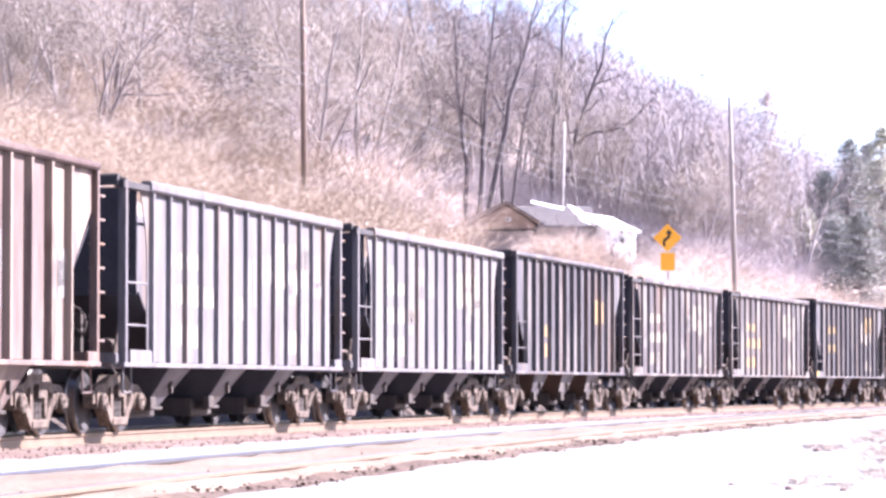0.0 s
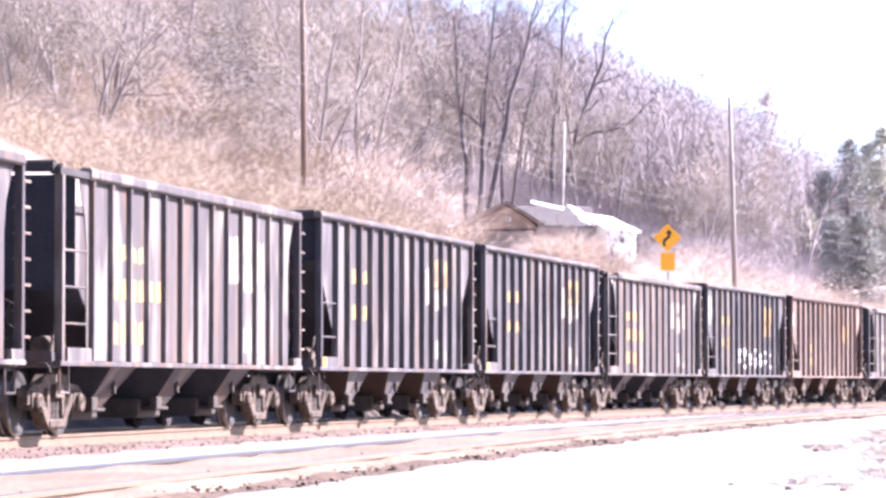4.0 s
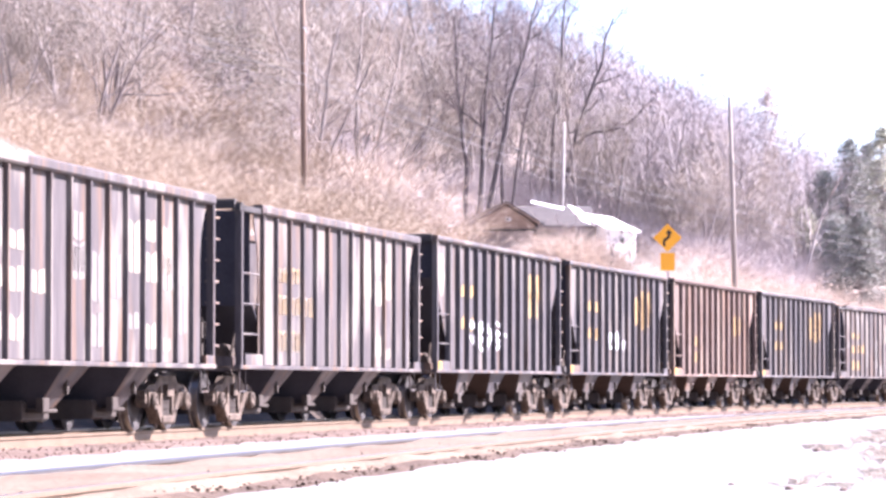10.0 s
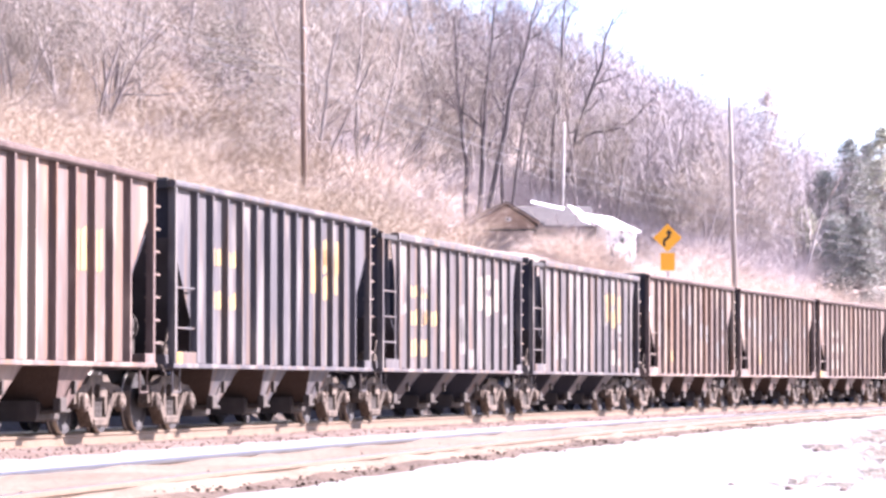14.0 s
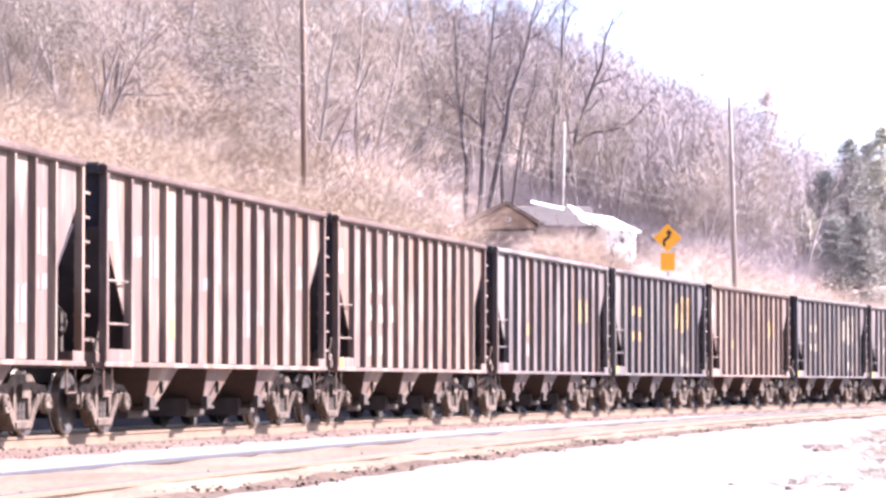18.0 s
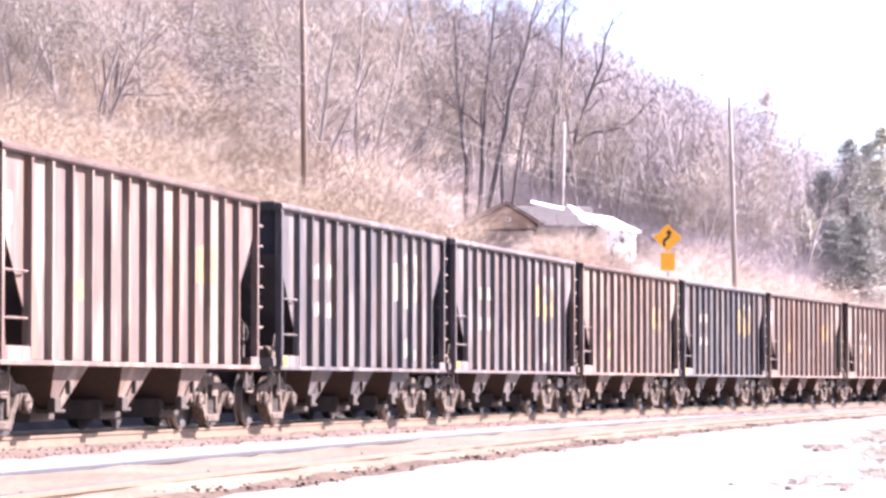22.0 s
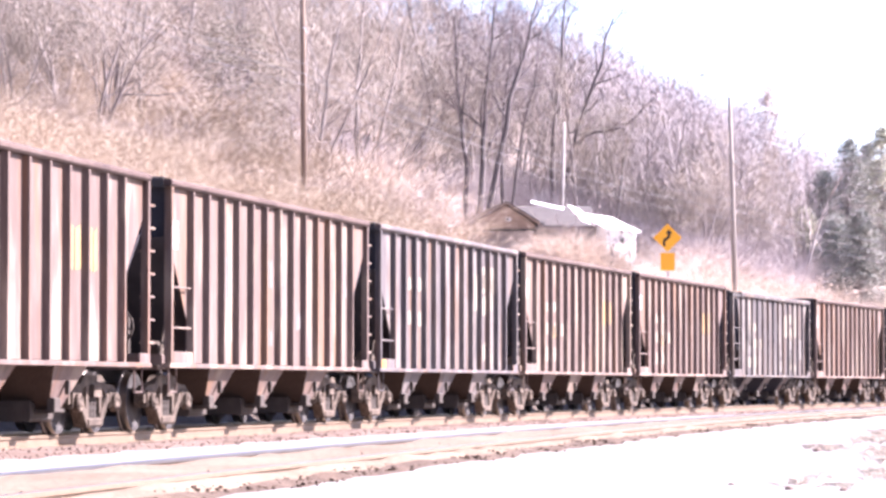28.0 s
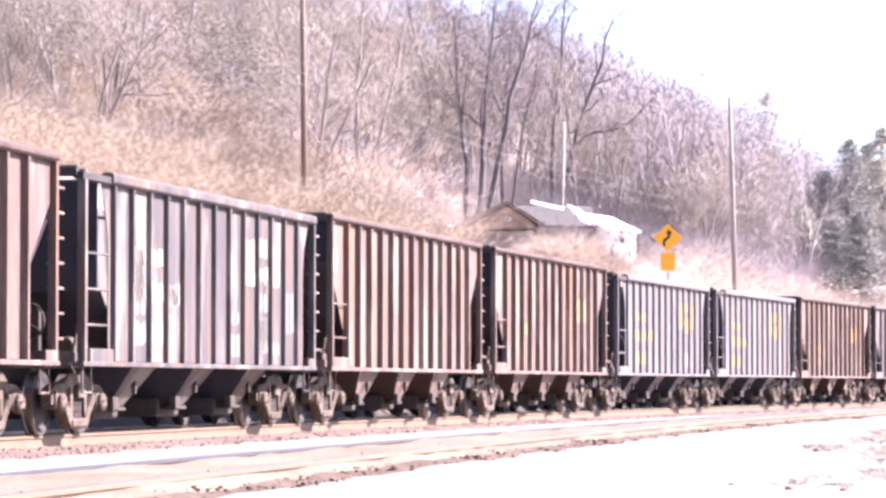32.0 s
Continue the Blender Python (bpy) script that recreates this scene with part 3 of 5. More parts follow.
    M["brake_hose"] = Geo().tube([(0.05, 0.32, 0.86), (-0.12, 0.33, 0.74), (-0.30, 0.30, 0.60), (-0.42, 0.18, 0.55)], 0.026, 6).mesh("brake_hose", M_HOSE)
    M["cut_lever"] = Geo().tube([(0.02, -0.2, 0.98), (-0.05, -0.6, 0.96), (-0.05, -1.35, 0.94), (-0.10, -1.42, 0.80)], 0.014, 5).mesh("cut_lever", M_TRUCK)
    # brake wheel, cylinder and rod on the end platform
    g = Geo().box(-0.05, 0.05, -0.17, 0.17, 0.0, 0.62, ch=0.02)
    g.tube([(-0.10, 0.26 * math.cos(a), 0.46 + 0.26 * math.sin(a)) for a in np.linspace(0, 2 * math.pi, 15)], 0.018, 5)
    for a in (0.5, 2.1, 3.7, 5.2):
        g.tube([(-0.07, 0, 0.46), (-0.10, 0.26 * math.cos(a), 0.46 + 0.26 * math.sin(a))], 0.012, 4)
    M["brake_wheel"] = g.mesh("brake_wheel", M_GATE)
    M["brake_cylinder"] = Geo().tube([(-0.28, 0, 0), (-0.26, 0, 0), (0.10, 0, 0), (0.12, 0, 0), (0.30, 0, 0.02)], [0.10, 0.14, 0.14, 0.05, 0.03], 12).mesh("brake_cylinder", M_TRUCK)
    M["brake_rod"] = Geo().tube([(-0.20, 0, 0.02), (0.02, 0, 0.40), (0.22, -0.02, 0.30), (0.42, 0, 0.02)], 0.022, 6).mesh("brake_rod", M_TRUCK)
    M["stirrup"] = Geo().tube([(-0.2, 0, SILL), (-0.2, 0, 0.56), (0.2, 0, 0.56), (0.2, 0, SILL)], 0.02, 5).mesh("stirrup", P)
    return M


TRUCK = None


def build_car(kind, paint):
    """One hopper car with all its parts, its base at the rail tops, x along the train."""
    global TRUCK
    TRUCK = TRUCK or truck_meshes()
    T = TYPES[kind]
    M = car_meshes(kind, paint, T)
    E, top, st, sl, knee = T["end"], T["top"], T["side_top"], T["side_low"], T["knee"]
    car = new("hopper_car")
    for sg in (-1, 1):
        turn = 0 if sg < 0 else 180
        part("side_sheet", M["side_sheet"], car, at=pose(0, sg * SHEET_Y, 0))
        n = T["ribs"]
        for i in range(n):
            part("rib", M["rib"], car, at=pose(T["rib_0"] + i * T["step"], sg * (SHEET_Y + 0.008), SILL + 0.02, 0, 0, turn))
        part("top_chord", M["top_chord"], car, at=pose(0, sg * SHEET_Y, top - 0.13, 0, 0, turn))
        if kind == "open":
            part("corner_rail", M["corner_rail"], car, at=pose(0, sg * SHEET_Y, top - 0.13))
        part("side_sill", M["side_sill"], car, at=pose(0, sg * SHEET_Y, SILL - 0.03, 0, 0, turn))
    for e in (-1, 1):
        turn = pose(0, 0, 0, 0, 0, 0 if e < 0 else 180)
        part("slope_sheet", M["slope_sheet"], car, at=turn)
        post = T["lead"] if e < 0 else T["trail"]
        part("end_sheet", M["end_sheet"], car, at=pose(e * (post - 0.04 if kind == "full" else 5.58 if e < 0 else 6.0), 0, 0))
        part("end_chord", M["end_chord"], car, at=pose(e * (E - 0.10), 0, top - 0.12))
        part("end_sill", M["end_sill"], car, at=pose(e * (E - 0.16), 0, 0))
        for sg in (-1, 1):
            part("corner_post", M["corner_post"], car, at=pose(e * post, sg * (SHEET_Y + 0.03), 0, 0, 0, 0 if sg < 0 else 180))
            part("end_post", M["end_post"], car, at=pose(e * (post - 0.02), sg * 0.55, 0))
            part("platform_side", M["lead_platform" if e < 0 else "trail_platform"], car, at=pose(-5.72 if e < 0 else post - 0.22, sg * (SHEET_Y + 0.035), SILL, 0, 0, 0 if sg < 0 else 180))
            flip = Matrix.Identity(4) if sg < 0 else Matrix.Diagonal((1, -1, 1, 1))
            for z in () if e > 0 else (1.48, 2.06) if kind == "full" or paint == "light" else (1.45, 1.92, 2.39):
                part("rung", M["rung"], car, at=pose(-post, sg * (SHEET_Y + 0.03), z) @ flip)
            part("stirrup", M["stirrup"], car, at=pose(e * (E - 0.42), sg * (SHEET_Y + 0.03), 0))
        for z in (1.25, 1.57, 1.89, 2.21, 2.53, 2.85, 3.17):
            part("end_rung", M["end_rung"], car, at=turn @ pose(-post - 0.05, SHEET_Y - 0.05, z))
        if e < 0:
            part("brake_wheel", M["brake_wheel"], car, at=pose(-E + 0.42, -0.62, SILL + 0.10))
            part("brake_cylinder", M["brake_cylinder"], car, at=pose(-E + 0.85, -1.05, SILL + 0.22))
            part("brake_rod", M["brake_rod"], car, at=pose(-E + 0.70, -1.22, SILL + 0.14))
        part("coupler", M["coupler"], car, at=turn @ pose(-T["pitch"] / 2 + 0.40, 0, 0))
        part("brake_hose", M["brake_hose"], car, at=turn @ pose(-E, 0, 0))
        part("cut_lever", M["cut_lever"], car, at=turn @ pose(-E + 0.02, 0, 0))
        truck = new("truck")
        truck.parent = car
        truck.matrix_basis = pose(e * T["truck"], 0, 0)
        for sg in (-1, 1):
            part("side_frame", TRUCK["side_frame"], truck, at=pose(0, sg * 1.0, 0))
            part("spring", TRUCK["spring"], truck, at=pose(0, sg * 1.0, 0))
        part("bolster", TRUCK["bolster"], truck)
        for ax in (-0.89, 0.89):
            part("wheelset", TRUCK["wheelset"], truck, at=pose(ax, 0, WHEEL))
            part("brake_beam", TRUCK["brake_beam"], truck, at=pose(ax * 0.42, 0, 0))
    for i in (-1, 0, 1):
        bay = part("hopper_bay", M["hopper_bay"], car, at=pose(i * T["bays"], 0, 0))
        part("discharge_gate", M["discharge_gate"], bay)
        for sg in (-1, 1):
            part("gate_latch", M["gate_latch"], bay, at=pose(0.05, sg * (SHEET_Y - T["lean"] * 0.55 + 0.04), 0.62, 0, 0, 0 if sg < 0 else 180))
    part("centre_sill", M["centre_sill"], car)
    return car


# kind and paint of each car, in the order in which they pass; gap[k] is the coupling before car k
OPEN = {0, 1, 3, 4, 7, 10, 11, 16, 17, 34, 37, 38}
# cars 37 and 38 stay far off: their light paint stands for haze
COLOURS = ("tan light light blue pale pale blue blue pale blue brown pale pale blue blue brown blue pale pale tan tan tan grey blue tan "
           "blue grey tan blue brown brown tan grey tan brown pale brown brown light light brown grey grey").split()
FIRST = -1
GAP = {0: -3.73, 1: 10.77, 2: 25.13, 3: 39.39, 4: 53.91, 5: 68.5, 6: 82.7, 7: 96.58, 8: 110.84, 9: 124.83, 10: 139.06, 11: 153.51, 12: 168.42,
       13: 182.43, 14: 196.23, 15: 210.17, 16: 224.16, 17: 237.99, 18: 252.95, 19: 266.75, 20: 280.69, 21: 294.52, 22: 308.44, 23: 322.24, 24: 336.0, 25: 350.32,
       26: 364.14, 27: 378.05, 28: 391.75, 29: 405.51, 30: 419.6, 31: 433.63, 32: 447.22, 33: 461.06, 34: 475.26, 35: 489.58, 36: 503.45, 37: 518.03}
for _k in range(max(GAP), 42):
    GAP[_k + 1] = GAP[_k] + (14.30 if _k in OPEN else 13.94)
GAP[-1] = GAP[0] - 13.94
SLACK = {1: -0.08, 3: -0.14, 7: 0.12, 12: 0.08, 13: 0.11, 14: 0.08, 20: -0.13, 22: -0.07, 24: 0.26, 29: 0.11, 34: -0.10}        # cars that ride a little off the middle between their couplings


def advance(t):
    """How far the train has come at t seconds."""
    return 15.0 * t - 0.00354 * (t - 16) ** 2 + 8.56e-5 * (t - 16) ** 3


def car_pose(k, t):
    """Pose of car k at t seconds: both its trucks stand on the track's line."""
    T = TYPES["open" if k in OPEN else "full"]
    c = (GAP[k] + GAP[k + 1]) / 2 + SLACK.get(k, 0.0) - advance(t)
    ax, ay, _ = on_line(c - T["truck"])
    bx, by, _ = on_line(c + T["truck"])
    return pose((ax + bx) / 2, (ay + by) / 2, 0, 0, 0, math.degrees(math.atan2(by - ay, bx - ax)))


CARS = {}


def panel_x(kind, i):
    """Middle of the i-th panel between two ribs, counted from the end that comes first."""
    T = TYPES[kind]
    return T["rib_0"] + (i + 0.5) * T["step"]


def bars(kind, rows, mat, name, broken=0.0, seed=0):
    """Plain painted bars on the panels: rows of (first panel, last panel, low, high, share of the panel's width)."""
    rng = np.random.default_rng(seed)
    out = []
    y = -SHEET_Y - 0.012
    half = TYPES[kind]["step"] / 2
    for a, b, lo, hi, share in rows:
        for i in range(a, b + 1):
            w = (half - 0.06) * share
            x = panel_x(kind, i) + 0.03
            n = 10
            wob = 1 + broken * rng.uniform(-1, 1, n)
            up = 0.5 * (lo + hi) + broken * 0.35 * (hi - lo) * rng.uniform(-1, 1)
            if broken:
                ring = [(x + w * wob[j] * math.cos(2 * math.pi * j / n), up + (hi - lo) / 2 * wob[j] * math.sin(2 * math.pi * j / n)) for j in range(n)]
            else:
                ring = [(x - w, lo + rng.uniform(0, 0.05)), (x - w * 0.15, lo), (x - w * 0.15, hi - rng.uniform(0, 0.08)), (x - w, hi)]
            g = Geo().prism(ring, y - 0.003, y + 0.003, axis="y")
            if not broken:
                g.prism([(x + w * 0.1, lo), (x + w, lo + rng.uniform(0, 0.06)), (x + w * 0.9, hi), (x + w * 0.1, hi - rng.uniform(0, 0.1))], y - 0.003, y + 0.003, axis="y")
            out.append(g.mesh(name, mat))
    return out


def scrawl(x0, x1, lo, hi, seed):
    """Sprayed strokes: looping lines that run from panel to panel, with two filled patches."""
    rng = np.random.default_rng(seed)
    g = Geo()
    y = -SHEET_Y - 0.012
    for line in range(3):
        n = 16
        xs = np.linspace(x0 + rng.uniform(0, 0.6), x1 - rng.uniform(0, 0.9), n) + rng.normal(0, 0.16, n)
        zs = lo + (hi - lo) * (0.75 - 0.22 * line) + (hi - lo) * 0.20 * np.sin(np.arange(n) * rng.uniform(0.9, 1.7) + rng.uniform(0, 6)) * rng.uniform(0.5, 1.0, n)
        for i in range(n - 1):
            d = Vector((xs[i + 1] - xs[i], zs[i + 1] - zs[i])).normalized() * 0.04
            q = (-d.y, d.x)
            g.prism([(xs[i] - q[0] - d.x, zs[i] - q[1] - d.y), (xs[i + 1] - q[0] + d.x, zs[i + 1] - q[1] + d.y), (xs[i + 1] + q[0] + d.x, zs[i + 1] + q[1] + d.y), (xs[i] + q[0] - d.x, zs[i] + q[1] - d.y)], y - 0.002 - 0.003 * line - 0.001 * (i % 3), y + 0.003, axis="y")
    for c in (0.10, 0.22, 0.36, 0.62):
        m, u = x0 + (x1 - x0) * c, hi - 0.12 - (hi - lo) * c * 0.8 * rng.uniform(0.4, 1)
        g.prism([(m + 0.5 * math.cos(a) * rng.uniform(0.6, 1), u + 0.085 * math.sin(a) * rng.uniform(0.6, 1)) for a in np.linspace(0, 5.6, 9)], y - 0.016, y + 0.003, axis="y")
    return g.mesh("graffiti", M_WHITE)


# painted marks car by car: l, rows of blocks near the leading end; r, a high block near the trailing end;
# q, a low block there; h and y, high and middle blocks; s, a single low block; capitals are bleached white, small ones faded yellow. g, white scrawl; p, pale patches; o, orange corner; w, placard; W, ragged white paint at the corner
MARKS = {-1: "pL", 0: "pLRQ", 1: "pLRQ", 2: "sy", 3: "pLRQ", 4: "lRQ", 5: "hRQo", 6: "hRQo", 7: "lRQ", 8: "hygW", 9: "syw", 10: "pLRQ", 11: "lLRQ", 12: "hygoW", 13: "hyrgo", 14: "syo", 15: "hro", 16: "plR", 17: "prQ", 18: "pws", 19: "pws", 20: "wLo",
         21: "yS", 22: "hrQo", 23: "yw", 24: "HRQo", 25: "HrQo", 26: "sy", 27: "Hro", 28: "yw", 29: "yLS", 30: "pwS", 31: "HRQo", 32: "yLw", 33: "yLw", 34: "pLRQ", 35: "w", 36: "y", 37: "lrQ", 38: "lr", 39: "ys", 40: "hr"}
MARK_ROWS = {
    "h": [(1, 2, 2.45, 2.72, 0.8), (1, 2, 1.80, 2.08, 0.8), (9, 10, 2.55, 3.15, 0.8)],
    "l": [(1, 2, 2.32, 2.58, 0.8), (1, 3, 1.80, 2.12, 0.85), (1, 2, 1.20, 1.55, 0.8)],
    "y": [(2, 2, 1.75, 2.05, 0.7), (9, 9, 2.15, 2.75, 0.8), (10, 10, 2.15, 2.75, 0.5)],
    "r": [(8, 8, 2.20, 2.95, 0.9), (9, 9, 2.10, 2.55, 0.9), (9, 9, 2.66, 2.98, 0.7), (10, 10, 2.22, 2.92, 0.6)],
    "q": [(9, 9, 1.16, 1.55, 0.8), (10, 10, 1.12, 1.34, 0.5)],
    "s": [(2, 2, 1.30, 1.62, 0.7)],
}


def paint_marks(car, k, kind):
    for n, m in enumerate(MARKS.get(k, "")):
        low = m.lower()
        if low in MARK_ROWS:
            mat, words = (M_YELLOW, "faded yellow paint blocks") if m == low else (M_PATCH, "bleached white paint blocks")
            for me in bars(kind, MARK_ROWS[low], mat, "lettering", seed=10 * k + n + 20):
                part("lettering", me, car, words)
        elif m == "o":
            part("corner_stripe", Geo().box(-6.26, -6.00, -SHEET_Y - 0.104, -SHEET_Y - 0.09, SILL + 0.01, SILL + 0.19).mesh("corner_stripe", M_ORANGE), car, "orange paint on the corner step")
        elif m == "W":
            ring = [(-6.10, 2.80), (-6.12, 3.22), (-5.62, 3.26), (-5.40, 3.16), (-5.46, 2.98), (-5.36, 2.84), (-5.44, 2.62), (-5.60, 2.40), (-5.72, 2.44), (-5.90, 2.64)]
            part("paint_patch", Geo().prism(ring, -SHEET_Y - 0.016, -SHEET_Y - 0.009, axis="y").mesh("paint_patch", M_PATCH), car, "ragged white paint at the corner")
        elif m == "w":
            x = -TYPES[kind]["lead"] + 0.30
            part("placard", Geo().box(x, x + 0.22, -SHEET_Y - 0.016, -SHEET_Y - 0.01, 2.62, 3.02).mesh("placard", M_WHITE), car, "white painted placard")
        elif m == "g":
            a, b, lo, hi = {8: (4, 11, 1.10, 1.85), 12: (2, 7, 1.25, 2.05)}.get(k, (4, 7, 1.50, 2.05))
            part("graffiti", scrawl(panel_x(kind, a) - 0.2, panel_x(kind, b), lo, hi, k), car, "white sprayed scrawl")
        elif m == "p":
            rng = np.random.default_rng(100 + k)
            rows = []
            for j in range(9):
                i, z = int(rng.integers(0, 12)), rng.uniform(1.0, 2.6)
                rows.append((i, i, z, z + rng.uniform(0.2, 0.8), rng.uniform(0.5, 0.95)))
            for me in bars(kind, rows, M_PALE, "paint_patch", seed=k + 3):
                part("paint_patch", me, car, "pale touched-up paint patches")


def build_train():
    made = {}
    for i, colour in enumerate(COLOURS):
        k = FIRST + i
        kind = "open" if k in OPEN else "full"
        if (kind, colour) in made:
            car = copy_thing(made[kind, colour], Matrix.Identity(4))
        else:
            car = made[kind, colour] = build_car(kind, colour)
            words = "with open ends and inward-leaning bays" if kind == "open" else "with ribbed sides"
            tagged(car, f"{PAINT_WORDS[colour]} coal hopper car {words}", "freight car", "cars of the coal train")
        car.matrix_basis = car_pose(k, 0.0)
        CARS[k] = car
    for k, car in CARS.items():
        paint_marks(car, k, "open" if k in OPEN else "full")


def motions():
    """The train rolls past towards the viewer, all the clip long."""
    for k, car in CARS.items():
        walk(car, [(t, car_pose(k, t)) for t in range(33)])
        # the wheels roll while the car is in sight, from far down the line until it has gone by
        seen = [i for i in range(32 * FPS + 1) if -30 < (GAP[k] + GAP[k + 1]) / 2 - advance(i / FPS) < 105]
        if not seen:
            continue
        steps = sorted({0, 32 * FPS, *seen})
        for truck in car.children:
            for w in truck.children:
                if w.name.startswith("wheelset"):
                    x = w.location.x
                    turn = [math.degrees(-advance(min(max(i, seen[0]), seen[-1]) / FPS) / WHEEL) for i in steps]
                    walk(w, [(i / FPS, pose(x, 0, WHEEL, 0, a + 37 * x, 0)) for i, a in zip(steps, turn)])


# ---- trees and brush ----
def tubes(p0, p1, r0, r1, n):
    """Open tapered tubes, one for each pair of points."""
    p0, p1, r0, r1 = (np.asarray(a, float) for a in (p0, p1, r0, r1))
    d = p1 - p0
    d /= np.linalg.norm(d, axis=1)[:, None] + 1e-9
    ref = np.where(np.abs(d[:, 2:3]) < 0.9, [[0, 0, 1.0]], [[1.0, 0, 0]])
    a = np.cross(d, ref)
    a /= np.linalg.norm(a, axis=1)[:, None]
    b = np.cross(d, a)
    if n == 2:
        # the finest twigs: one narrow blade each, turned every way about its length
        turn = (np.arange(len(p0)) * 2.39996)[:, None]
        a = a * np.cos(turn) + b * np.sin(turn)
        v = np.stack([p0 - a * r0[:, None], p0 + a * r0[:, None], p1 + a * r1[:, None], p1 - a * r1[:, None]], 1).reshape(-1, 3)
        return v, np.arange(len(v)).reshape(-1, 4)
    ang = 2 * np.pi * np.arange(n) / n
    ring = a[:, None] * np.cos(ang)[None, :, None] + b[:, None] * np.sin(ang)[None, :, None]
    v = np.concatenate([p0[:, None] + ring * r0[:, None, None], p1[:, None] + ring * r1[:, None, None]], 1).reshape(-1, 3)
    base = (np.arange(len(p0)) * 2 * n)[:, None]
    j = np.arange(n)[None]
    f = np.stack([base + j, base + (j + 1) % n, base + n + (j + 1) % n, base + n + j], 2).reshape(-1, 4)
    return v, f


def join(pieces):
    vs, fs, k = [], [], 0
    for v, f in pieces:
        vs.append(v)
        fs.append(f + k)
        k += len(v)
    return np.concatenate(vs), np.concatenate(fs)


def limb(rng, p, d, length, r, n, lift, wander):
    """A bent, tapering limb: its points, directions and radii."""
    pts, dirs, rad = [np.array(p)], [], []
    d = np.array(d, float)
    for i in range(n):
        d = d + rng.normal(0, wander, 3) + (0, 0, lift)
        d /= np.linalg.norm(d)
        dirs.append(d)
        pts.append(pts[-1] + d * length / n)
    rad = r * (1 - 0.82 * np.linspace(0, 1, n + 1))
    return np.array(pts), np.array(dirs), rad


def aside(rng, d, angle):
    """A direction that leaves d by an angle."""
    a = np.cross(d, rng.normal(size=3))
    a /= np.linalg.norm(a) + 1e-9
    return d * math.cos(angle) + a * math.sin(angle)


def bare_tree(seed, tall=13.0, stems=1, splay=0.12, limbs=12, twigs=(10, 11), thick=1.0, low=0.16, thin=0.75, sides=(7, 5), paths=None, spread=1.0, segs=2):
    """A leafless tree: wood (stems and limbs) and twigs, as two pieces. paths: stems drawn as bent lines of (x, z), in place of grown ones."""
    rng = np.random.default_rng(seed)
    W, T = {}, {}

    def lay(store, pts, rad, n):
        store.setdefault(n, []).append((pts[:-1], pts[1:], rad[:-1], rad[1:]))

    def at(pts, f):
        i = min(int(f * (len(pts) - 1)), len(pts) - 2)
        return i, pts[i] + (pts[i + 1] - pts[i]) * (f * (len(pts) - 1) - i)

    grown = []
    for k in range(0 if paths else stems):
        a = rng.uniform(0, 6.28)
        lean = splay * rng.uniform(0.6, 1.4) if stems > 1 else splay * 1.1
        h = tall * rng.uniform(0.82, 1.0)
        off = 0.05 * (stems > 1)
        grown.append(limb(rng, (off * math.cos(a), off * math.sin(a), -0.6), (lean * math.cos(a), lean * math.sin(a), 1), h, 0.014 * tall * thick / math.sqrt(stems), 9, 0.03, 0.085))
    for line, r in paths or ():
        f = np.linspace(0, 1, 10)
        g = np.linspace(0, 1, len(line))
        x, z = np.interp(f, g, [q[0] for q in line]), np.interp(f, g, [q[1] for q in line])
        pts = np.stack([x, rng.normal(0, 0.12, 10).cumsum(), z], 1)
        pts[1:-1] += rng.normal(0, 0.06, (8, 3))
        d = np.diff(pts, axis=0)
        grown.append((pts, d / np.linalg.norm(d, axis=1)[:, None], r * (1 - 0.75 * f)))
    for pts, dirs, rad in grown:
        lay(W, pts, rad, sides[0])
        long = np.linalg.norm(np.diff(pts, axis=0), axis=1).sum()
        for j in range(limbs):
            f = low + (0.97 - low) * (j + rng.random()) / limbs
            i, q = at(pts, f)
            L = long * (0.46 - 0.28 * f) * rng.uniform(0.6, 1.25) * spread
            lp, ld, lr = limb(rng, q, aside(rng, dirs[i], rng.uniform(0.5, 1.1)), L, max(rad[i] * 0.5, 0.018), 5, 0.09, 0.15)
            lay(W, lp, lr, sides[1])
            for m in range(twigs[0]):
                g = rng.uniform(0.15, 1.0)
                i2, q2 = at(lp, g)
                L2 = L * rng.uniform(0.28, 0.55) * (1.15 - 0.4 * g)
                bp, bd, br = limb(rng, q2, aside(rng, ld[i2], rng.uniform(0.4, 1.0)), L2, max(lr[i2] * 0.42, 0.012), 3, 0.07, 0.18)
                lay(T, bp, br * thin + 0.002, 2)
                for w in range(twigs[1]):
                    i3, q3 = at(bp, rng.uniform(0.15, 1.0))
                    tp, td, trr = limb(rng, q3, aside(rng, bd[i3], rng.uniform(0.35, 1.0)), L2 * rng.uniform(0.35, 0.8), 0.0095 * thin, segs, 0.05, 0.22)
                    lay(T, tp, trr + 0.003 * thin, 2)

    def gather(store):
        return join([tubes(*(np.concatenate(c) for c in zip(*rows)), n) for n, rows in store.items()])
    return gather(W), gather(T)


def place_z(x, y):
    return float(height(x, y)[0])


def at_bearing(px, dist):
    """Plan point on the bearing px (in thousandths to the right of straight ahead) at a distance."""
    return px / 1000.0 * dist, dist


# elevation of the wooded skyline, in thousandths, by bearing
SKYLINE = ([10, 36, 43, 50, 57, 72, 79, 86, 95, 100, 105, 112, 120, 131], [125, 106, 101, 99, 93, 87.5, 83, 81, 78, 74, 70, 68, 68, 68])


def tallest(px, x, y):
    """How tall a tree may stand at a plan point without breaking the skyline."""
    return RISE + np.interp(px, *SKYLINE) / 1000 * y - place_z(x, y)


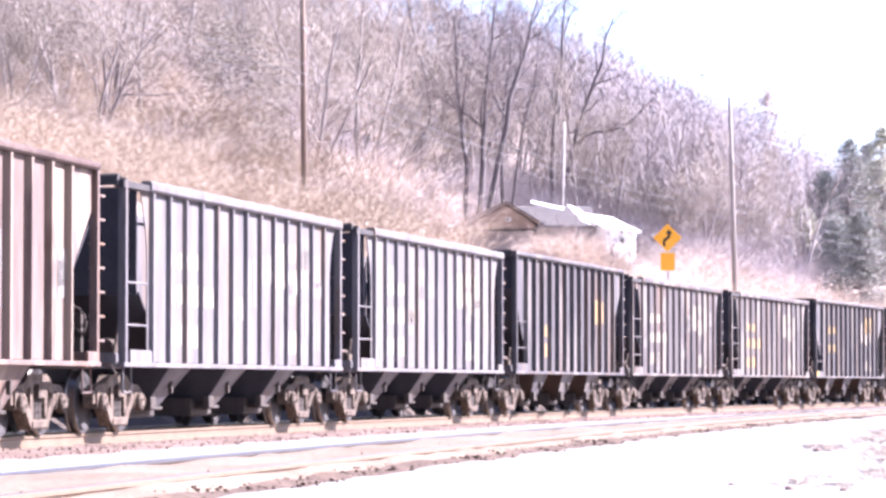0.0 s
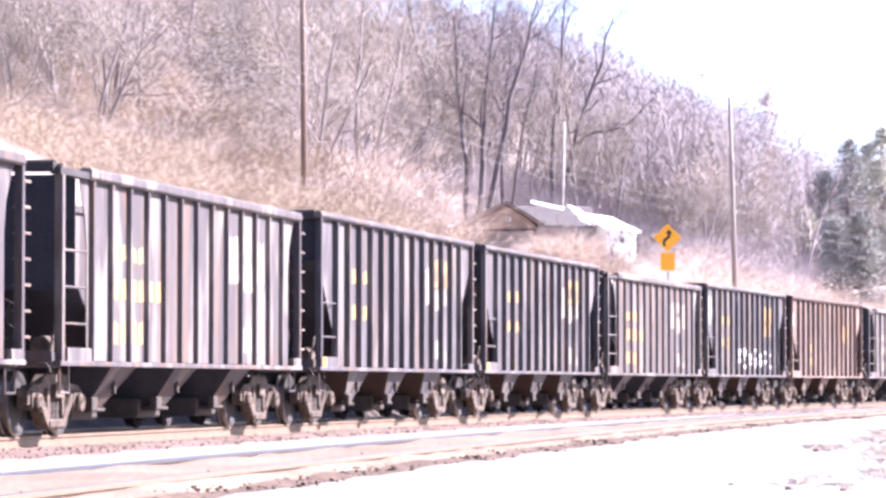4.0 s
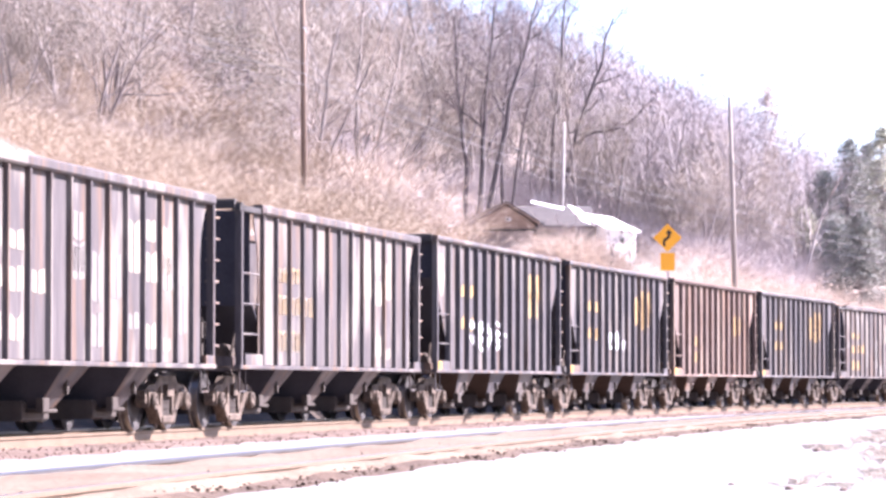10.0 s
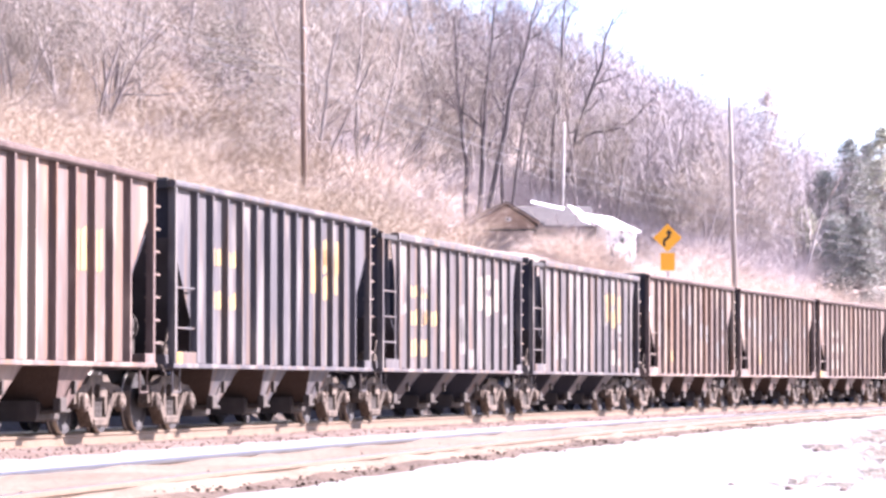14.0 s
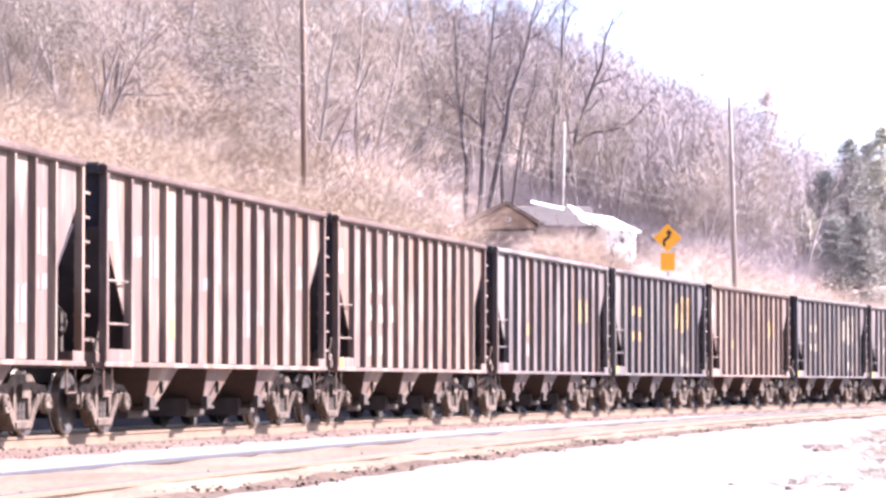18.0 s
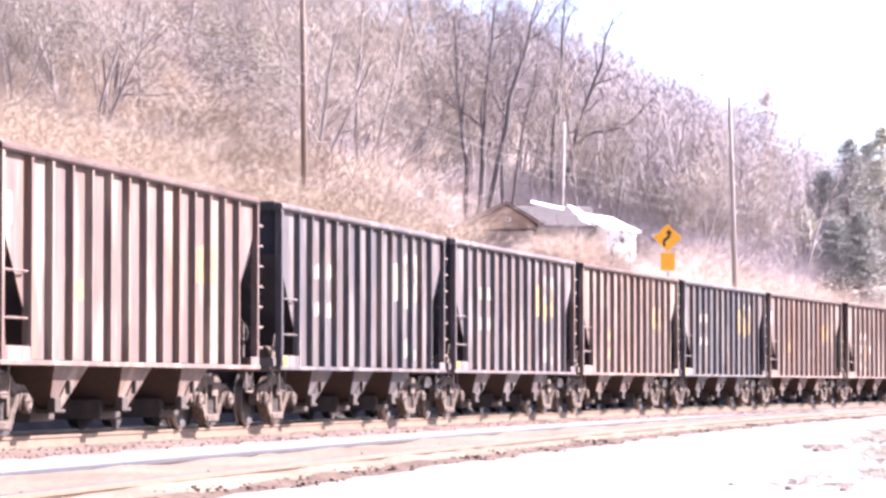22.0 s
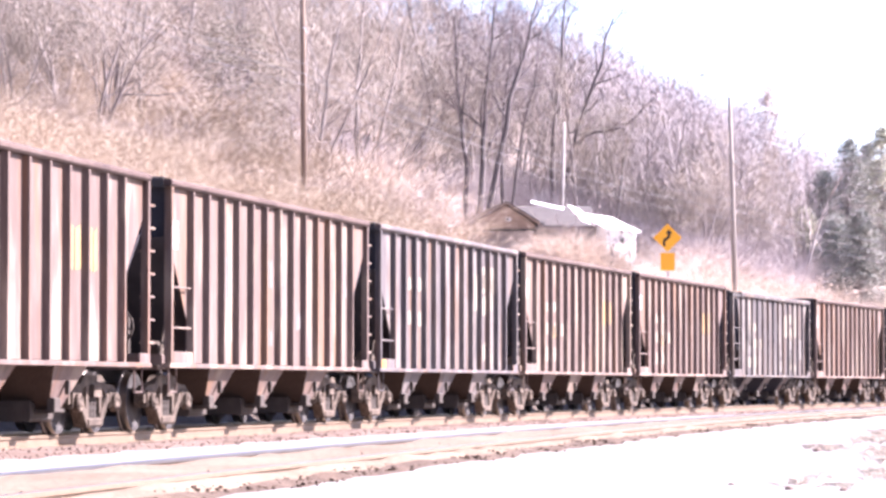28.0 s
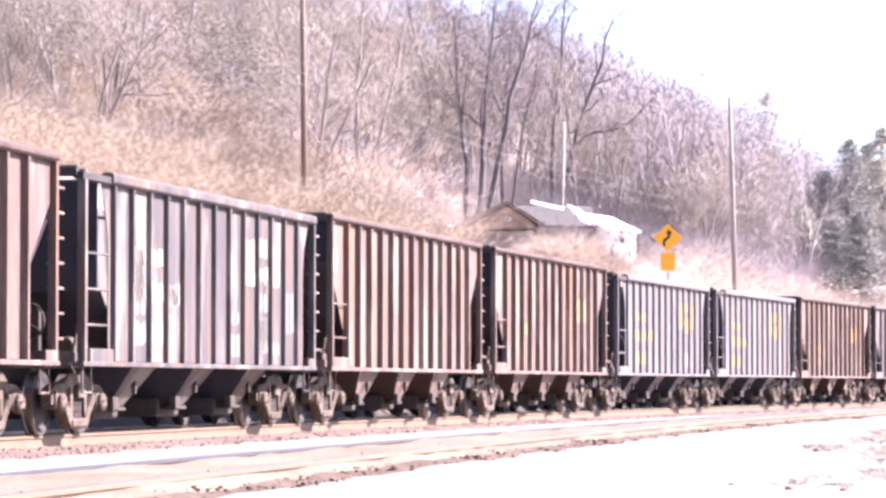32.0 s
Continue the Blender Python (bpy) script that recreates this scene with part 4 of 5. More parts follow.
def build_trees():
    rng = np.random.default_rng(21)
    kinds = []
    for seed, kw in ((1, dict(tall=13)), (2, dict(tall=12, stems=2, splay=0.25, limbs=9)), (3, dict(tall=14, limbs=14, low=0.22)), (4, dict(tall=11, stems=3, splay=0.3, limbs=7)), (5, dict(tall=10, limbs=14, low=0.10, spread=1.2)), (6, dict(tall=9, stems=3, splay=0.35, limbs=8, low=0.08, spread=1.15)), (7, dict(tall=11, stems=2, splay=0.4, limbs=9, low=0.12, spread=1.2)), (8, dict(tall=8, stems=4, splay=0.45, limbs=7, low=0.06, spread=1.1))):
        (wv, wf), (tv, tf) = bare_tree(seed, **kw)
        kinds.append((raw_mesh("trunk", wv, wf, [M_BARK], True), raw_mesh("crown", tv, tf, [M_TWIG]), kw["tall"]))

    def plant(kind, x, y, size=1.0, turn=0.0, label="bare grey tree on the leaf-strewn hillside", group="trees on the hillside"):
        trunk, crown, tall = kind
        t = new("tree")
        t.matrix_basis = pose(x, y, place_z(x, y), 0, 0, turn) @ Matrix.Diagonal((size, size, size, 1))
        part("trunk", trunk, t)
        part("crown", crown, t)
        return tagged(t, label, "tree", group)

    # the marked trees: a forked one by the pole, dark clumps behind the house, small ones by the mobile home
    def own(seed, px, dist, label, turn=0, **kw):
        dark = label.startswith(("dark", "tall dark"))
        (wv, wf), (tv, tf) = bare_tree(seed, **{"thin": 1.05 if dark else 0.8, **kw})
        x, y = at_bearing(px, dist)
        return plant((raw_mesh("trunk", wv, wf, [M_DARKBARK if dark else M_BARK], True), raw_mesh("crown", tv, tf, [M_DARKTWIG if dark else M_TWIG]), 0), x, y, 1.0, turn, label, "large trees on the hillside")
    own(31, -24, 186, "large forked bare tree above the brush", 0, limbs=11, twigs=(9, 9), low=0.2,
        paths=[([(0, -0.5), (-0.1, 2.0), (-0.3, 5.0), (-0.2, 8.5), (0.2, 12.5)], 0.20), ([(0, -0.3), (0.35, 2.2), (1.1, 5.0), (1.9, 8.0), (2.5, 11.5)], 0.17), ([(0.1, -0.3), (1.0, 1.2), (2.2, 2.7), (3.3, 3.9), (4.2, 5.6)], 0.12), ([(-0.1, -0.3), (-0.9, 2.0), (-2.0, 4.4), (-3.0, 7.5)], 0.10)])
    own(32, 10.2, 203, "dark many-stemmed bare tree behind the brown house", 0, limbs=9, twigs=(8, 8), low=0.36, spread=0.8,
        paths=[([(-0.1, -1), (0.34, 5.0), (0.5, 9.0), (1.0, 14.6)], 0.23), ([(0.2, -1), (1.35, 5.9), (2.2, 9.8), (3.0, 12.4), (3.6, 15.0)], 0.21), ([(-0.6, -1), (-0.7, 5.0), (-1.15, 9.6), (-1.4, 14.0)], 0.18)])
    own(33, 18.2, 207, "dark slender bare tree behind the brown house", 0, limbs=9, twigs=(7, 7), low=0.35, spread=0.7, paths=[([(0, -1), (-0.1, 4.5), (0.05, 8.6), (0.6, 14.0)], 0.13), ([(0.1, -1), (0.7, 4.0), (1.7, 9.0), (2.3, 13.0)], 0.10)])
    own(34, 32.2, 214, "tall dark bare tree with a long side limb", 0, limbs=9, twigs=(7, 7), low=0.40, spread=0.62,
        paths=[([(0, -1.5), (0.1, 5.0), (0.6, 9.4), (0.9, 14.0)], 0.20), ([(0.3, -1.5), (1.05, 2.9), (1.9, 6.4), (3.0, 9.2), (3.9, 12.4)], 0.21), ([(1.35, 4.2), (2.2, 5.0), (3.7, 5.3), (5.1, 6.0), (6.5, 7.3)], 0.15)])
    for seed, px, d, tall in ((45, 3, 224, 15), (46, 14, 228, 15), (47, 25, 226, 13.5), (48, -4, 230, 16)):
        own(seed, px, d, "dark tall bare tree above the brown house", seed * 50, tall=tall, stems=2, splay=0.16, limbs=12, twigs=(9, 8), low=0.25)
    own(35, -112, 176, "slender bare tree at the edge of the woods", 120, tall=12, stems=2, splay=0.15, limbs=11, low=0.12)
    own(36, -122, 182, "slender bare tree at the edge of the woods", 220, tall=13, stems=3, splay=0.12, limbs=9, low=0.12)
    own(42, -101, 174, "slender bare tree at the edge of the woods", 0, limbs=10, low=0.15, paths=[([(0, -0.5), (0.2, 3.0), (0.1, 6.0), (0.5, 10)], 0.13), ([(0.1, 0.5), (0.9, 2.6), (1.5, 5.4), (2.4, 8.5)], 0.09)])
    own(37, 57, 230, "bare tree on the lower hillside", 20, tall=9, stems=2, splay=0.2, limbs=9, low=0.15)
    own(43, 74, 236, "dark spreading bare tree on the lower hillside", 20, tall=6.5, stems=3, splay=0.4, limbs=8, low=0.12)
    own(44, 103, 262, "pale bare tree on the skyline", 60, tall=6.5, stems=2, splay=0.35, limbs=10, low=0.15)
    own(39, 40.0, 183.5, "dark small bare tree in front of the white mobile home", 50, tall=3.6, stems=3, splay=0.3, limbs=7, twigs=(5, 4), low=0.15)
    own(40, 47.5, 183.0, "dark small bare tree in front of the white mobile home", 130, tall=3.2, stems=3, splay=0.35, limbs=7, twigs=(5, 4), low=0.15)
    own(41, 55.0, 184.0, "dark small bare tree in front of the white mobile home", 200, tall=3.4, stems=2, splay=0.3, limbs=7, twigs=(5, 4), low=0.15)
    count = 0
    for i in range(1500):
        d = 170 + 84 * rng.random() ** 0.9
        px = rng.uniform(-142, 142)
        x, y = at_bearing(px, d)
        _, o = off_line(x, y)
        if -o[0] < 29 or count >= 190:
            continue
        if (0 < px < 66 and d < 210) or (-78 < px < -43 and d < 205) or (-36 < px < -8 and d < 192) or px > 106:
            continue
        kind = kinds[rng.integers(len(kinds))]
        size = rng.uniform(0.72, 1.12)
        room = tallest(px, x, y)
        if px > 10:
            size = min(size * 0.85, room * rng.uniform(0.6, 1.0) / kind[2])
        if size < 0.2:
            continue
        plant(kind, x, y, size, rng.uniform(0, 360))
        count += 1
    # far woods, past counting
    lows = []
    for seed in range(50, 57):
        lows.append(sum(bare_tree(seed, tall=12, limbs=9, twigs=(5, 5), thin=1.25, low=0.08, sides=(3, 2), stems=1 + seed % 2, splay=0.2, segs=1, spread=1.1), ()))
    wood, crown = [], []
    for i in range(620):
        near = i % 5 < 2
        d = rng.uniform(212, 258) if near else 250 + 150 * rng.random()
        px = rng.uniform(30, 132) if near else rng.uniform(-140, 140) if i % 3 == 0 else rng.uniform(5, 132)
        x, y = at_bearing(px, d)
        wv, wf, tv, tf = lows[rng.integers(len(lows))]
        room = tallest(px, x, y)
        if room < 1.5 or (90 < px < 101 and d < 262) or (px > 107 and d < 246) or (px < 40 and d < 236):
            continue
        a, k = rng.uniform(0, 6.28), min(rng.uniform(0.6, 1.15), room / 12 * (1.2 if i % 2 else rng.uniform(0.6, 1.1)))
        rot = np.array([[math.cos(a), -math.sin(a), 0], [math.sin(a), math.cos(a), 0], [0, 0, 1]]) * k
        z = place_z(x, y)
        wood.append((wv @ rot.T + (x, y, z), wf))
        crown.append((tv @ rot.T + (x, y, z), tf))
    wv, wf = join(wood)
    cv, cf = join(crown)
    v, f = join([(wv, wf), (cv, cf)])
    ob = new("far_woods", raw_mesh("far_woods", v, f, [M_HAZEBARK, M_HAZETWIG], False, np.concatenate([np.zeros(len(wf)), np.ones(len(cf))])))
    tagged(ob, "dense leafless woods, greyed as by haze, covering the upper hillside", "woods", kind="stuff")


def build_brush():
    """Dry brush along the foot of the hill, and undergrowth between the trees."""
    rng = np.random.default_rng(8)

    def clump(n, wide, tall, r):
        a, q = rng.uniform(0, 6.28, n), np.sqrt(rng.random(n)) * wide
        p0 = np.stack([q * np.cos(a), q * np.sin(a), np.zeros(n) - 0.1], 1)
        d = np.stack([rng.normal(0, 0.6, n) + 0.5 * np.cos(a), rng.normal(0, 0.6, n) + 0.5 * np.sin(a), np.ones(n)], 1)
        h = (tall * rng.uniform(0.5, 0.95, n) * (1.15 - 0.55 * (q / wide) ** 2))[:, None]
        p1 = p0 + d * h * 0.34
        one, less = np.full(n, r), np.full(n, r * 0.75)
        pieces = [tubes(p0, p1, one, less, 2)]
        for k in range(2):
            p2 = p1 + (d + rng.normal(0, 0.9, (n, 3)) * (1, 1, 0.4)) * h * 0.32
            pieces.append(tubes(p1, p2, less, less * 0.75, 2))
            for j in range(2):
                p3 = p2 + (d + rng.normal(0, 1.1, (n, 3)) * (1, 1, 0.5)) * h * 0.28
                pieces.append(tubes(p2, p3, less * 0.75, less * 0.45, 2))
        return join(pieces)
    forms = [clump(84, rng.uniform(0.9, 1.5), rng.uniform(1.3, 2.2), 0.0075) for _ in range(6)]

    def sow(count, d0, d1, lo, hi, size, name, mat, label, u0):
        out = []
        for i in range(count):
            d, px = rng.uniform(d0, d1), rng.uniform(lo, hi)
            x, y = at_bearing(px, d)
            _, o = off_line(x, y)
            if -o[0] < u0 or (name == "bank_brush" and 4 < px < 24) or (2 < px < 64 and 184 < d < 206 and name not in ("house_brush", "low_brush")) or (px > 0 and d < 190 and name == "undergrowth"):
                continue
            v, f = forms[rng.integers(6)]
            a, k = rng.uniform(0, 6.28), size * rng.uniform(0.6, 1.25) * (0.42 if 0 < px < 24 and name == "bank_brush" else 0.6 if 0 < px < 66 and name in ("bank_brush", "undergrowth") else 0.7 if px > 46 and name == "low_brush" else 1.0)
            rot = np.array([[math.cos(a), -math.sin(a), 0], [math.sin(a), math.cos(a), 0], [0, 0, 1]]) * k
            out.append((v @ rot.T + (x, y, place_z(x, y)), f))
        v, f = join(out)
        tagged(new(name, raw_mesh(name, v, f, [mat])), label, "brush", kind="stuff")
    sow(400, 140, 188, -145, -8, 0.95, "dry_brush", M_BRUSH, "tan leafless brush along the foot of the hill", 21)
    sow(560, 165, 250, -145, 145, 1.1, "undergrowth", M_HAZETWIG, "grey leafless undergrowth between the hillside trees", 27)
    sow(330, 206, 236, -6, 104, 1.0, "slope_brush", M_HAZETWIG, "pale dry brush on the lower hillside behind the house", 20)
    sow(330, 150, 215, 0, 145, 0.6, "bank_brush", M_STRAW, "tan dry brush on the bank beyond the train", 16)
    sow(360, 150, 205, 66, 145, 0.85, "roadside_brush", M_STRAW, "pale tan brush along the road bank", 15)
    sow(24, 184, 190, 25, 40, 0.36, "house_brush", M_STRAW, "tan leafless brush in front of the brown house", 20)
    sow(60, 182, 186.5, 31, 60, 0.74, "low_brush", M_STRAW, "low tan brush in front of the white mobile home", 20)
    sow(170, 178, 215, -146, -84, 1.2, "hillside_brush", M_BRUSH, "tan leafless brush high on the hillside", 27)
    # single bushes that stand out along the edge
    for i in range(34):
        px, d = rng.uniform(-60, 44), rng.uniform(160, 186)
        x, y = at_bearing(px, d)
        _, o = off_line(x, y)
        if -o[0] < 22 or px > 2:
            continue
        v, f = forms[i % 6]
        b = new("bush", raw_mesh("bush", v * 1.35, f, [M_BRUSH]))
        b.matrix_basis = pose(x, y, place_z(x, y), 0, 0, rng.uniform(0, 360))
        tagged(b, "tan leafless bush at the edge of the woods", "bush", "bushes along the woods")
    for i in range(9):
        x, y = at_bearing(39 + 2.0 * i + rng.uniform(-0.8, 0.8), 183.5 + 1.2 * (i % 3))
        v, f = forms[(i * 5) % 6]
        b = new("bush", raw_mesh("bush", v * rng.uniform(0.55, 0.95), f, [M_TWIG]))
        b.matrix_basis = pose(x, y, place_z(x, y), 0, 0, rng.uniform(0, 360))
        tagged(b, "greyish leafless bush in front of the white mobile home", "bush", "bushes by the mobile home")
    for i in range(16):
        x, y = at_bearing(-88 + 2.3 * i + rng.uniform(-2, 2), rng.uniform(178, 188))
        v, f = forms[i % 6]
        b = new("bush", raw_mesh("bush", v * rng.uniform(1.2, 2.1), f, [M_BRUSH]))
        b.matrix_basis = pose(x, y, place_z(x, y), 0, 0, rng.uniform(0, 360))
        tagged(b, "tall tan leafless bush on the slope", "bush", "bushes along the woods")
    # large cream bushes between the pole and the house
    for i in range(9):
        x, y = at_bearing(-29 + 1.6 * i + rng.uniform(-1, 1), rng.uniform(172, 183))
        v, f = forms[i % 6]
        b = new("bush", raw_mesh("bush", v * rng.uniform(1.3, 1.9), f, [M_STRAW]))
        b.matrix_basis = pose(x, y, place_z(x, y), 0, 0, rng.uniform(0, 360))
        tagged(b, "large rounded cream-coloured leafless bush", "bush", "bushes along the woods")


def build_lot_grass():
    """Bleached grass and weeds at the edge of the lot, and a few stones on it."""
    rng = np.random.default_rng(14)
    # clumps: bearing, distance, their spreads, number of blades and height
    beds = [(113.5, 47, 3.4, 1.2, 420, 0.11), (107.5, 50, 1.5, 1.0, 90, 0.06), (127, 56, 5.0, 2.5, 700, 0.12), (128, 44, 3.6, 3.5, 1100, 0.07), (128, 35, 4.0, 3.0, 1200, 0.05), (105, 32, 3.0, 0.9, 260, 0.06), (112, 34, 3.5, 1.5, 320, 0.04), (117, 30.5, 4.0, 0.8, 300, 0.05), (98, 31, 2.0, 0.5, 60, 0.04), (131, 62, 4.0, 4.0, 500, 0.16)]
    rows = []
    for px, d, sx, sd, n, tall in beds:
        knots = np.stack([rng.normal(px, sx * 0.6, n // 22 + 2), rng.normal(d, sd * 0.6, n // 22 + 2)], 1)
        c = knots[rng.integers(len(knots), size=n)] + rng.normal(0, 1, (n, 2)) * (sx * 0.16, sd * 0.20)
        rows.append(np.column_stack([c[:, 0] / 1000 * c[:, 1], c[:, 1], tall * rng.uniform(0.3, 1.0, n)]))
    x, y, tall = np.concatenate(rows).T
    _, o = off_line(x, y)
    ok = o > NEAR_O + 2.0
    x, y, tall = x[ok], y[ok], tall[ok]
    n = len(x)
    p0 = np.stack([x, y, height(x, y) - 0.02], 1)
    lean = rng.normal(0, 0.45, (n, 3)) * (1, 1, 0)
    p1 = p0 + (lean + (0, 0, 1)) * tall[:, None] * 0.6
    p2 = p1 + (lean * 2.2 + (0, 0, 0.6)) * tall[:, None] * 0.6
    r = rng.uniform(0.003, 0.008, n)
    v, f = join([tubes(p0, p1, r, r * 0.8, 3), tubes(p1, p2, r * 0.8, r * 0.3, 3)])
    tagged(new("dry_grass", raw_mesh("dry_grass", v, f, [M_DRYGRASS])), "greyish dry weeds in clumps at the edge of the gravel lot", "grass", kind="stuff")
    for i, (a, b, s) in enumerate(((16, 27.0, 0.04), (-11, 31.5, 0.025), (56, 35.5, 0.03), (110, 45.5, 0.06), (102, 29.5, 0.045), (118, 29.0, 0.04), (63, 37.0, 0.025), (85, 31.0, 0.03))):
        x, y = at_bearing(a, b)
        c = bmesh.new()
        bmesh.ops.create_icosphere(c, subdivisions=2, radius=s)
        for q in c.verts:
            q.co *= 1 + 0.3 * noise.noise(q.co * 9 + Vector((i * 3.1, 0, 0)))
            q.co.z *= 0.55
        me = bpy.data.meshes.new("stone")
        c.to_mesh(me)
        c.free()
        me.materials.append(M_STONE)
        st = new("stone", me)
        st.matrix_basis = pose(x, y, place_z(x, y) + s * 0.2, 0, 0, i * 50)
        tagged(st, "small brown stone lying on the pale gravel", "stone", "stones on the lot")


def evergreen(seed, tall, wide, clumps, leaf=0.22, base=0.12, point=1.0):
    """An evergreen: a trunk with side limbs, and a crown of many small needle tufts."""
    rng = np.random.default_rng(seed)
    pts, dirs, rad = limb(rng, (0, 0, -0.4), (0, 0, 1), tall, 0.016 * tall, 8, 0.05, 0.02)
    wood = [tubes(pts[:-1], pts[1:], rad[:-1], rad[1:], 7)]
    vs = []
    n = clumps
    for i in range(n):
        f = base + (1 - base) * rng.random() ** 0.85
        a = rng.uniform(0, 6.28)
        reach = wide * (1 - f) ** point * rng.uniform(0.55, 1.15) * (1 + 0.28 * math.sin(3 * a + 11 * f + seed)) + 0.2
        z = f * tall
        tip = np.array([reach * math.cos(a), reach * math.sin(a), z - 0.12 * reach])
        root = np.array([0, 0, z])
        wood.append(tubes(root[None], tip[None], np.array([0.035]), np.array([0.01]), 3))
        m = 20
        c = root + (tip - root) * rng.uniform(0.3, 1.05, (m, 1)) + rng.normal(0, 0.16, (m, 3)) * (1, 1, 0.7)
        e1 = rng.normal(0, 1, (m, 3)) * (1, 1, 0.5)
        e1 /= np.linalg.norm(e1, axis=1)[:, None]
        e2 = np.cross(e1, rng.normal(0, 1, (m, 3)))
        e2 /= np.linalg.norm(e2, axis=1)[:, None]
        s = leaf * rng.uniform(0.6, 1.3, (m, 1))
        vs.append(np.stack([c - e1 * s, c + e2 * s * 0.35, c + e1 * s, c - e2 * s * 0.35], 1).reshape(-1, 3))
    v = np.concatenate(vs)
    return join(wood), (v, np.arange(len(v)).reshape(-1, 4))


def build_evergreens():
    pine, cedar, vine, oak = "dark green pine at the end of the wooded hill", "olive green pine at the end of the wooded hill", "bare tree overgrown with olive vines beside the pole", "tree with clinging tan leaves on the skyline"
    for seed, px, d, tall, wide, mat, words in ((71, 112, 235, 6.5, 2.6, M_NEEDLE, pine), (72, 120, 228, 9.6, 3.0, M_NEEDLE, pine), (73, 130, 236, 10.6, 3.4, M_CEDAR, cedar), (74, 123, 214, 6.0, 2.8, M_NEEDLE, pine), (75, 106, 224, 4.2, 1.6, M_CEDAR, cedar), (78, 137, 218, 8.0, 3.0, M_NEEDLE, pine), (80, 115.5, 220, 4.6, 2.4, M_NEEDLE, pine), (82, 125.5, 244, 9.0, 2.6, M_NEEDLE, pine),
                                                (76, -49.5, 189, 5.4, 1.7, M_VINE, vine), (77, -57, 191, 7.2, 2.3, M_VINE, vine), (81, -66, 193, 7.0, 2.0, M_VINE, vine), (79, 95.7, 258, 8.8, 1.7, M_LEAF, oak)):
        leafy = mat in (M_LEAF, M_VINE)
        if mat is M_LEAF:
            tall = RISE + 0.0885 * d - place_z(*at_bearing(px, d))
        (wv, wf), (nv, nf) = evergreen(seed, tall, wide, 110 if mat is M_VINE else 330 if leafy else 420, 0.07 if mat is M_LEAF else 0.075 if leafy else 0.10, 0.10 if leafy else 0.06, 0.3 if mat is M_LEAF else 0.4 if leafy else 0.6)
        x, y = at_bearing(px, d)
        t = new("leafy_tree" if leafy else "pine_tree")
        t.matrix_basis = pose(x, y, place_z(x, y))
        part("trunk", raw_mesh("trunk", wv, wf, [M_HAZEBARK if mat is M_LEAF else M_BARK], True), t)
        part("crown", raw_mesh("crown", nv, nf, [mat]), t)
        tagged(t, words, "tree", "leafy trees on the hill" if leafy else "evergreens on the hill")


# ---- poles, cables, sign and house ----
def spot(px, py, dist):
    """The point seen on bearing px and at elevation py (thousandths) at a distance."""
    return Vector((px / 1000 * dist, dist, RISE + py / 1000 * dist))


def build_pole(low, top, r, mat, label, arm=None):
    p = new("utility_pole")
    p.matrix_basis = Matrix.Translation(low)
    d = Vector(top) - Vector(low)
    part("shaft", Geo().tube([(0, 0, -1.5), tuple(d * 0.5), tuple(d)], [r * 1.15, r, r * 0.8], 10).mesh("shaft", mat, smooth=True), p)
    if arm is not None:
        part("bracket", Geo().box(-0.06, 0.06, -0.20, 0.20, arm - 0.06, arm + 0.06, ch=0.01).mesh("bracket", M_POST), p)
    return tagged(p, label, "pole")


def build_lines():
    a_low, a_top = spot(-40.9, 62, 168), spot(-41.6, 122, 168)
    b_low, b_top = spot(86.5, 29, 172), spot(84.8, 85.0, 172)
    c_low, c_top = spot(34.8, 50, 205), spot(35.9, 77.6, 205)
    a_low.z, b_low.z, c_low.z = place_z(a_low.x, a_low.y), place_z(b_low.x, b_low.y), place_z(c_low.x, c_low.y)
    build_pole(a_low, a_top, 0.145, M_POLE, "tall brown wooden utility pole in the brush", 9.0)
    build_pole(b_low, b_top, 0.125, M_GREY_POLE, "slightly leaning grey-brown wooden pole beside the road", 8.0)
    build_pole(c_low, c_top, 0.095, M_PALE_POLE, "short pale pole behind the house")
    # three cables run from above the hill's foot down along the road
    for k, (drop, r) in enumerate(((0.0, 0.017), (0.55, 0.020), (1.15, 0.017))):
        pts = []
        stops = [spot(-84, 110 - drop * 5.5, 166), spot(-41, 95 - drop * 5.5, 167.8), spot(86, 54.5 - drop * 5, 171.8), spot(150, 39.5 - drop * 5, 168)]
        stops[0] = spot(-150, 138 - drop * 5.5, 164)
        for p, q in zip(stops[:-1], stops[1:]):
            for i in range(12):
                f = i / 12
                w = p.lerp(q, f)
                w.z -= 0.9 * 4 * f * (1 - f) * min(1, (q - p).length / 22)
                pts.append(tuple(w))
        pts.append(tuple(stops[-1]))
        ob = new("overhead_cable", Geo().tube(pts, r, 5).mesh("overhead_cable", M_WIRE, smooth=True))
        tagged(ob, "grey overhead cable strung between the roadside poles", "cable", "overhead cables")


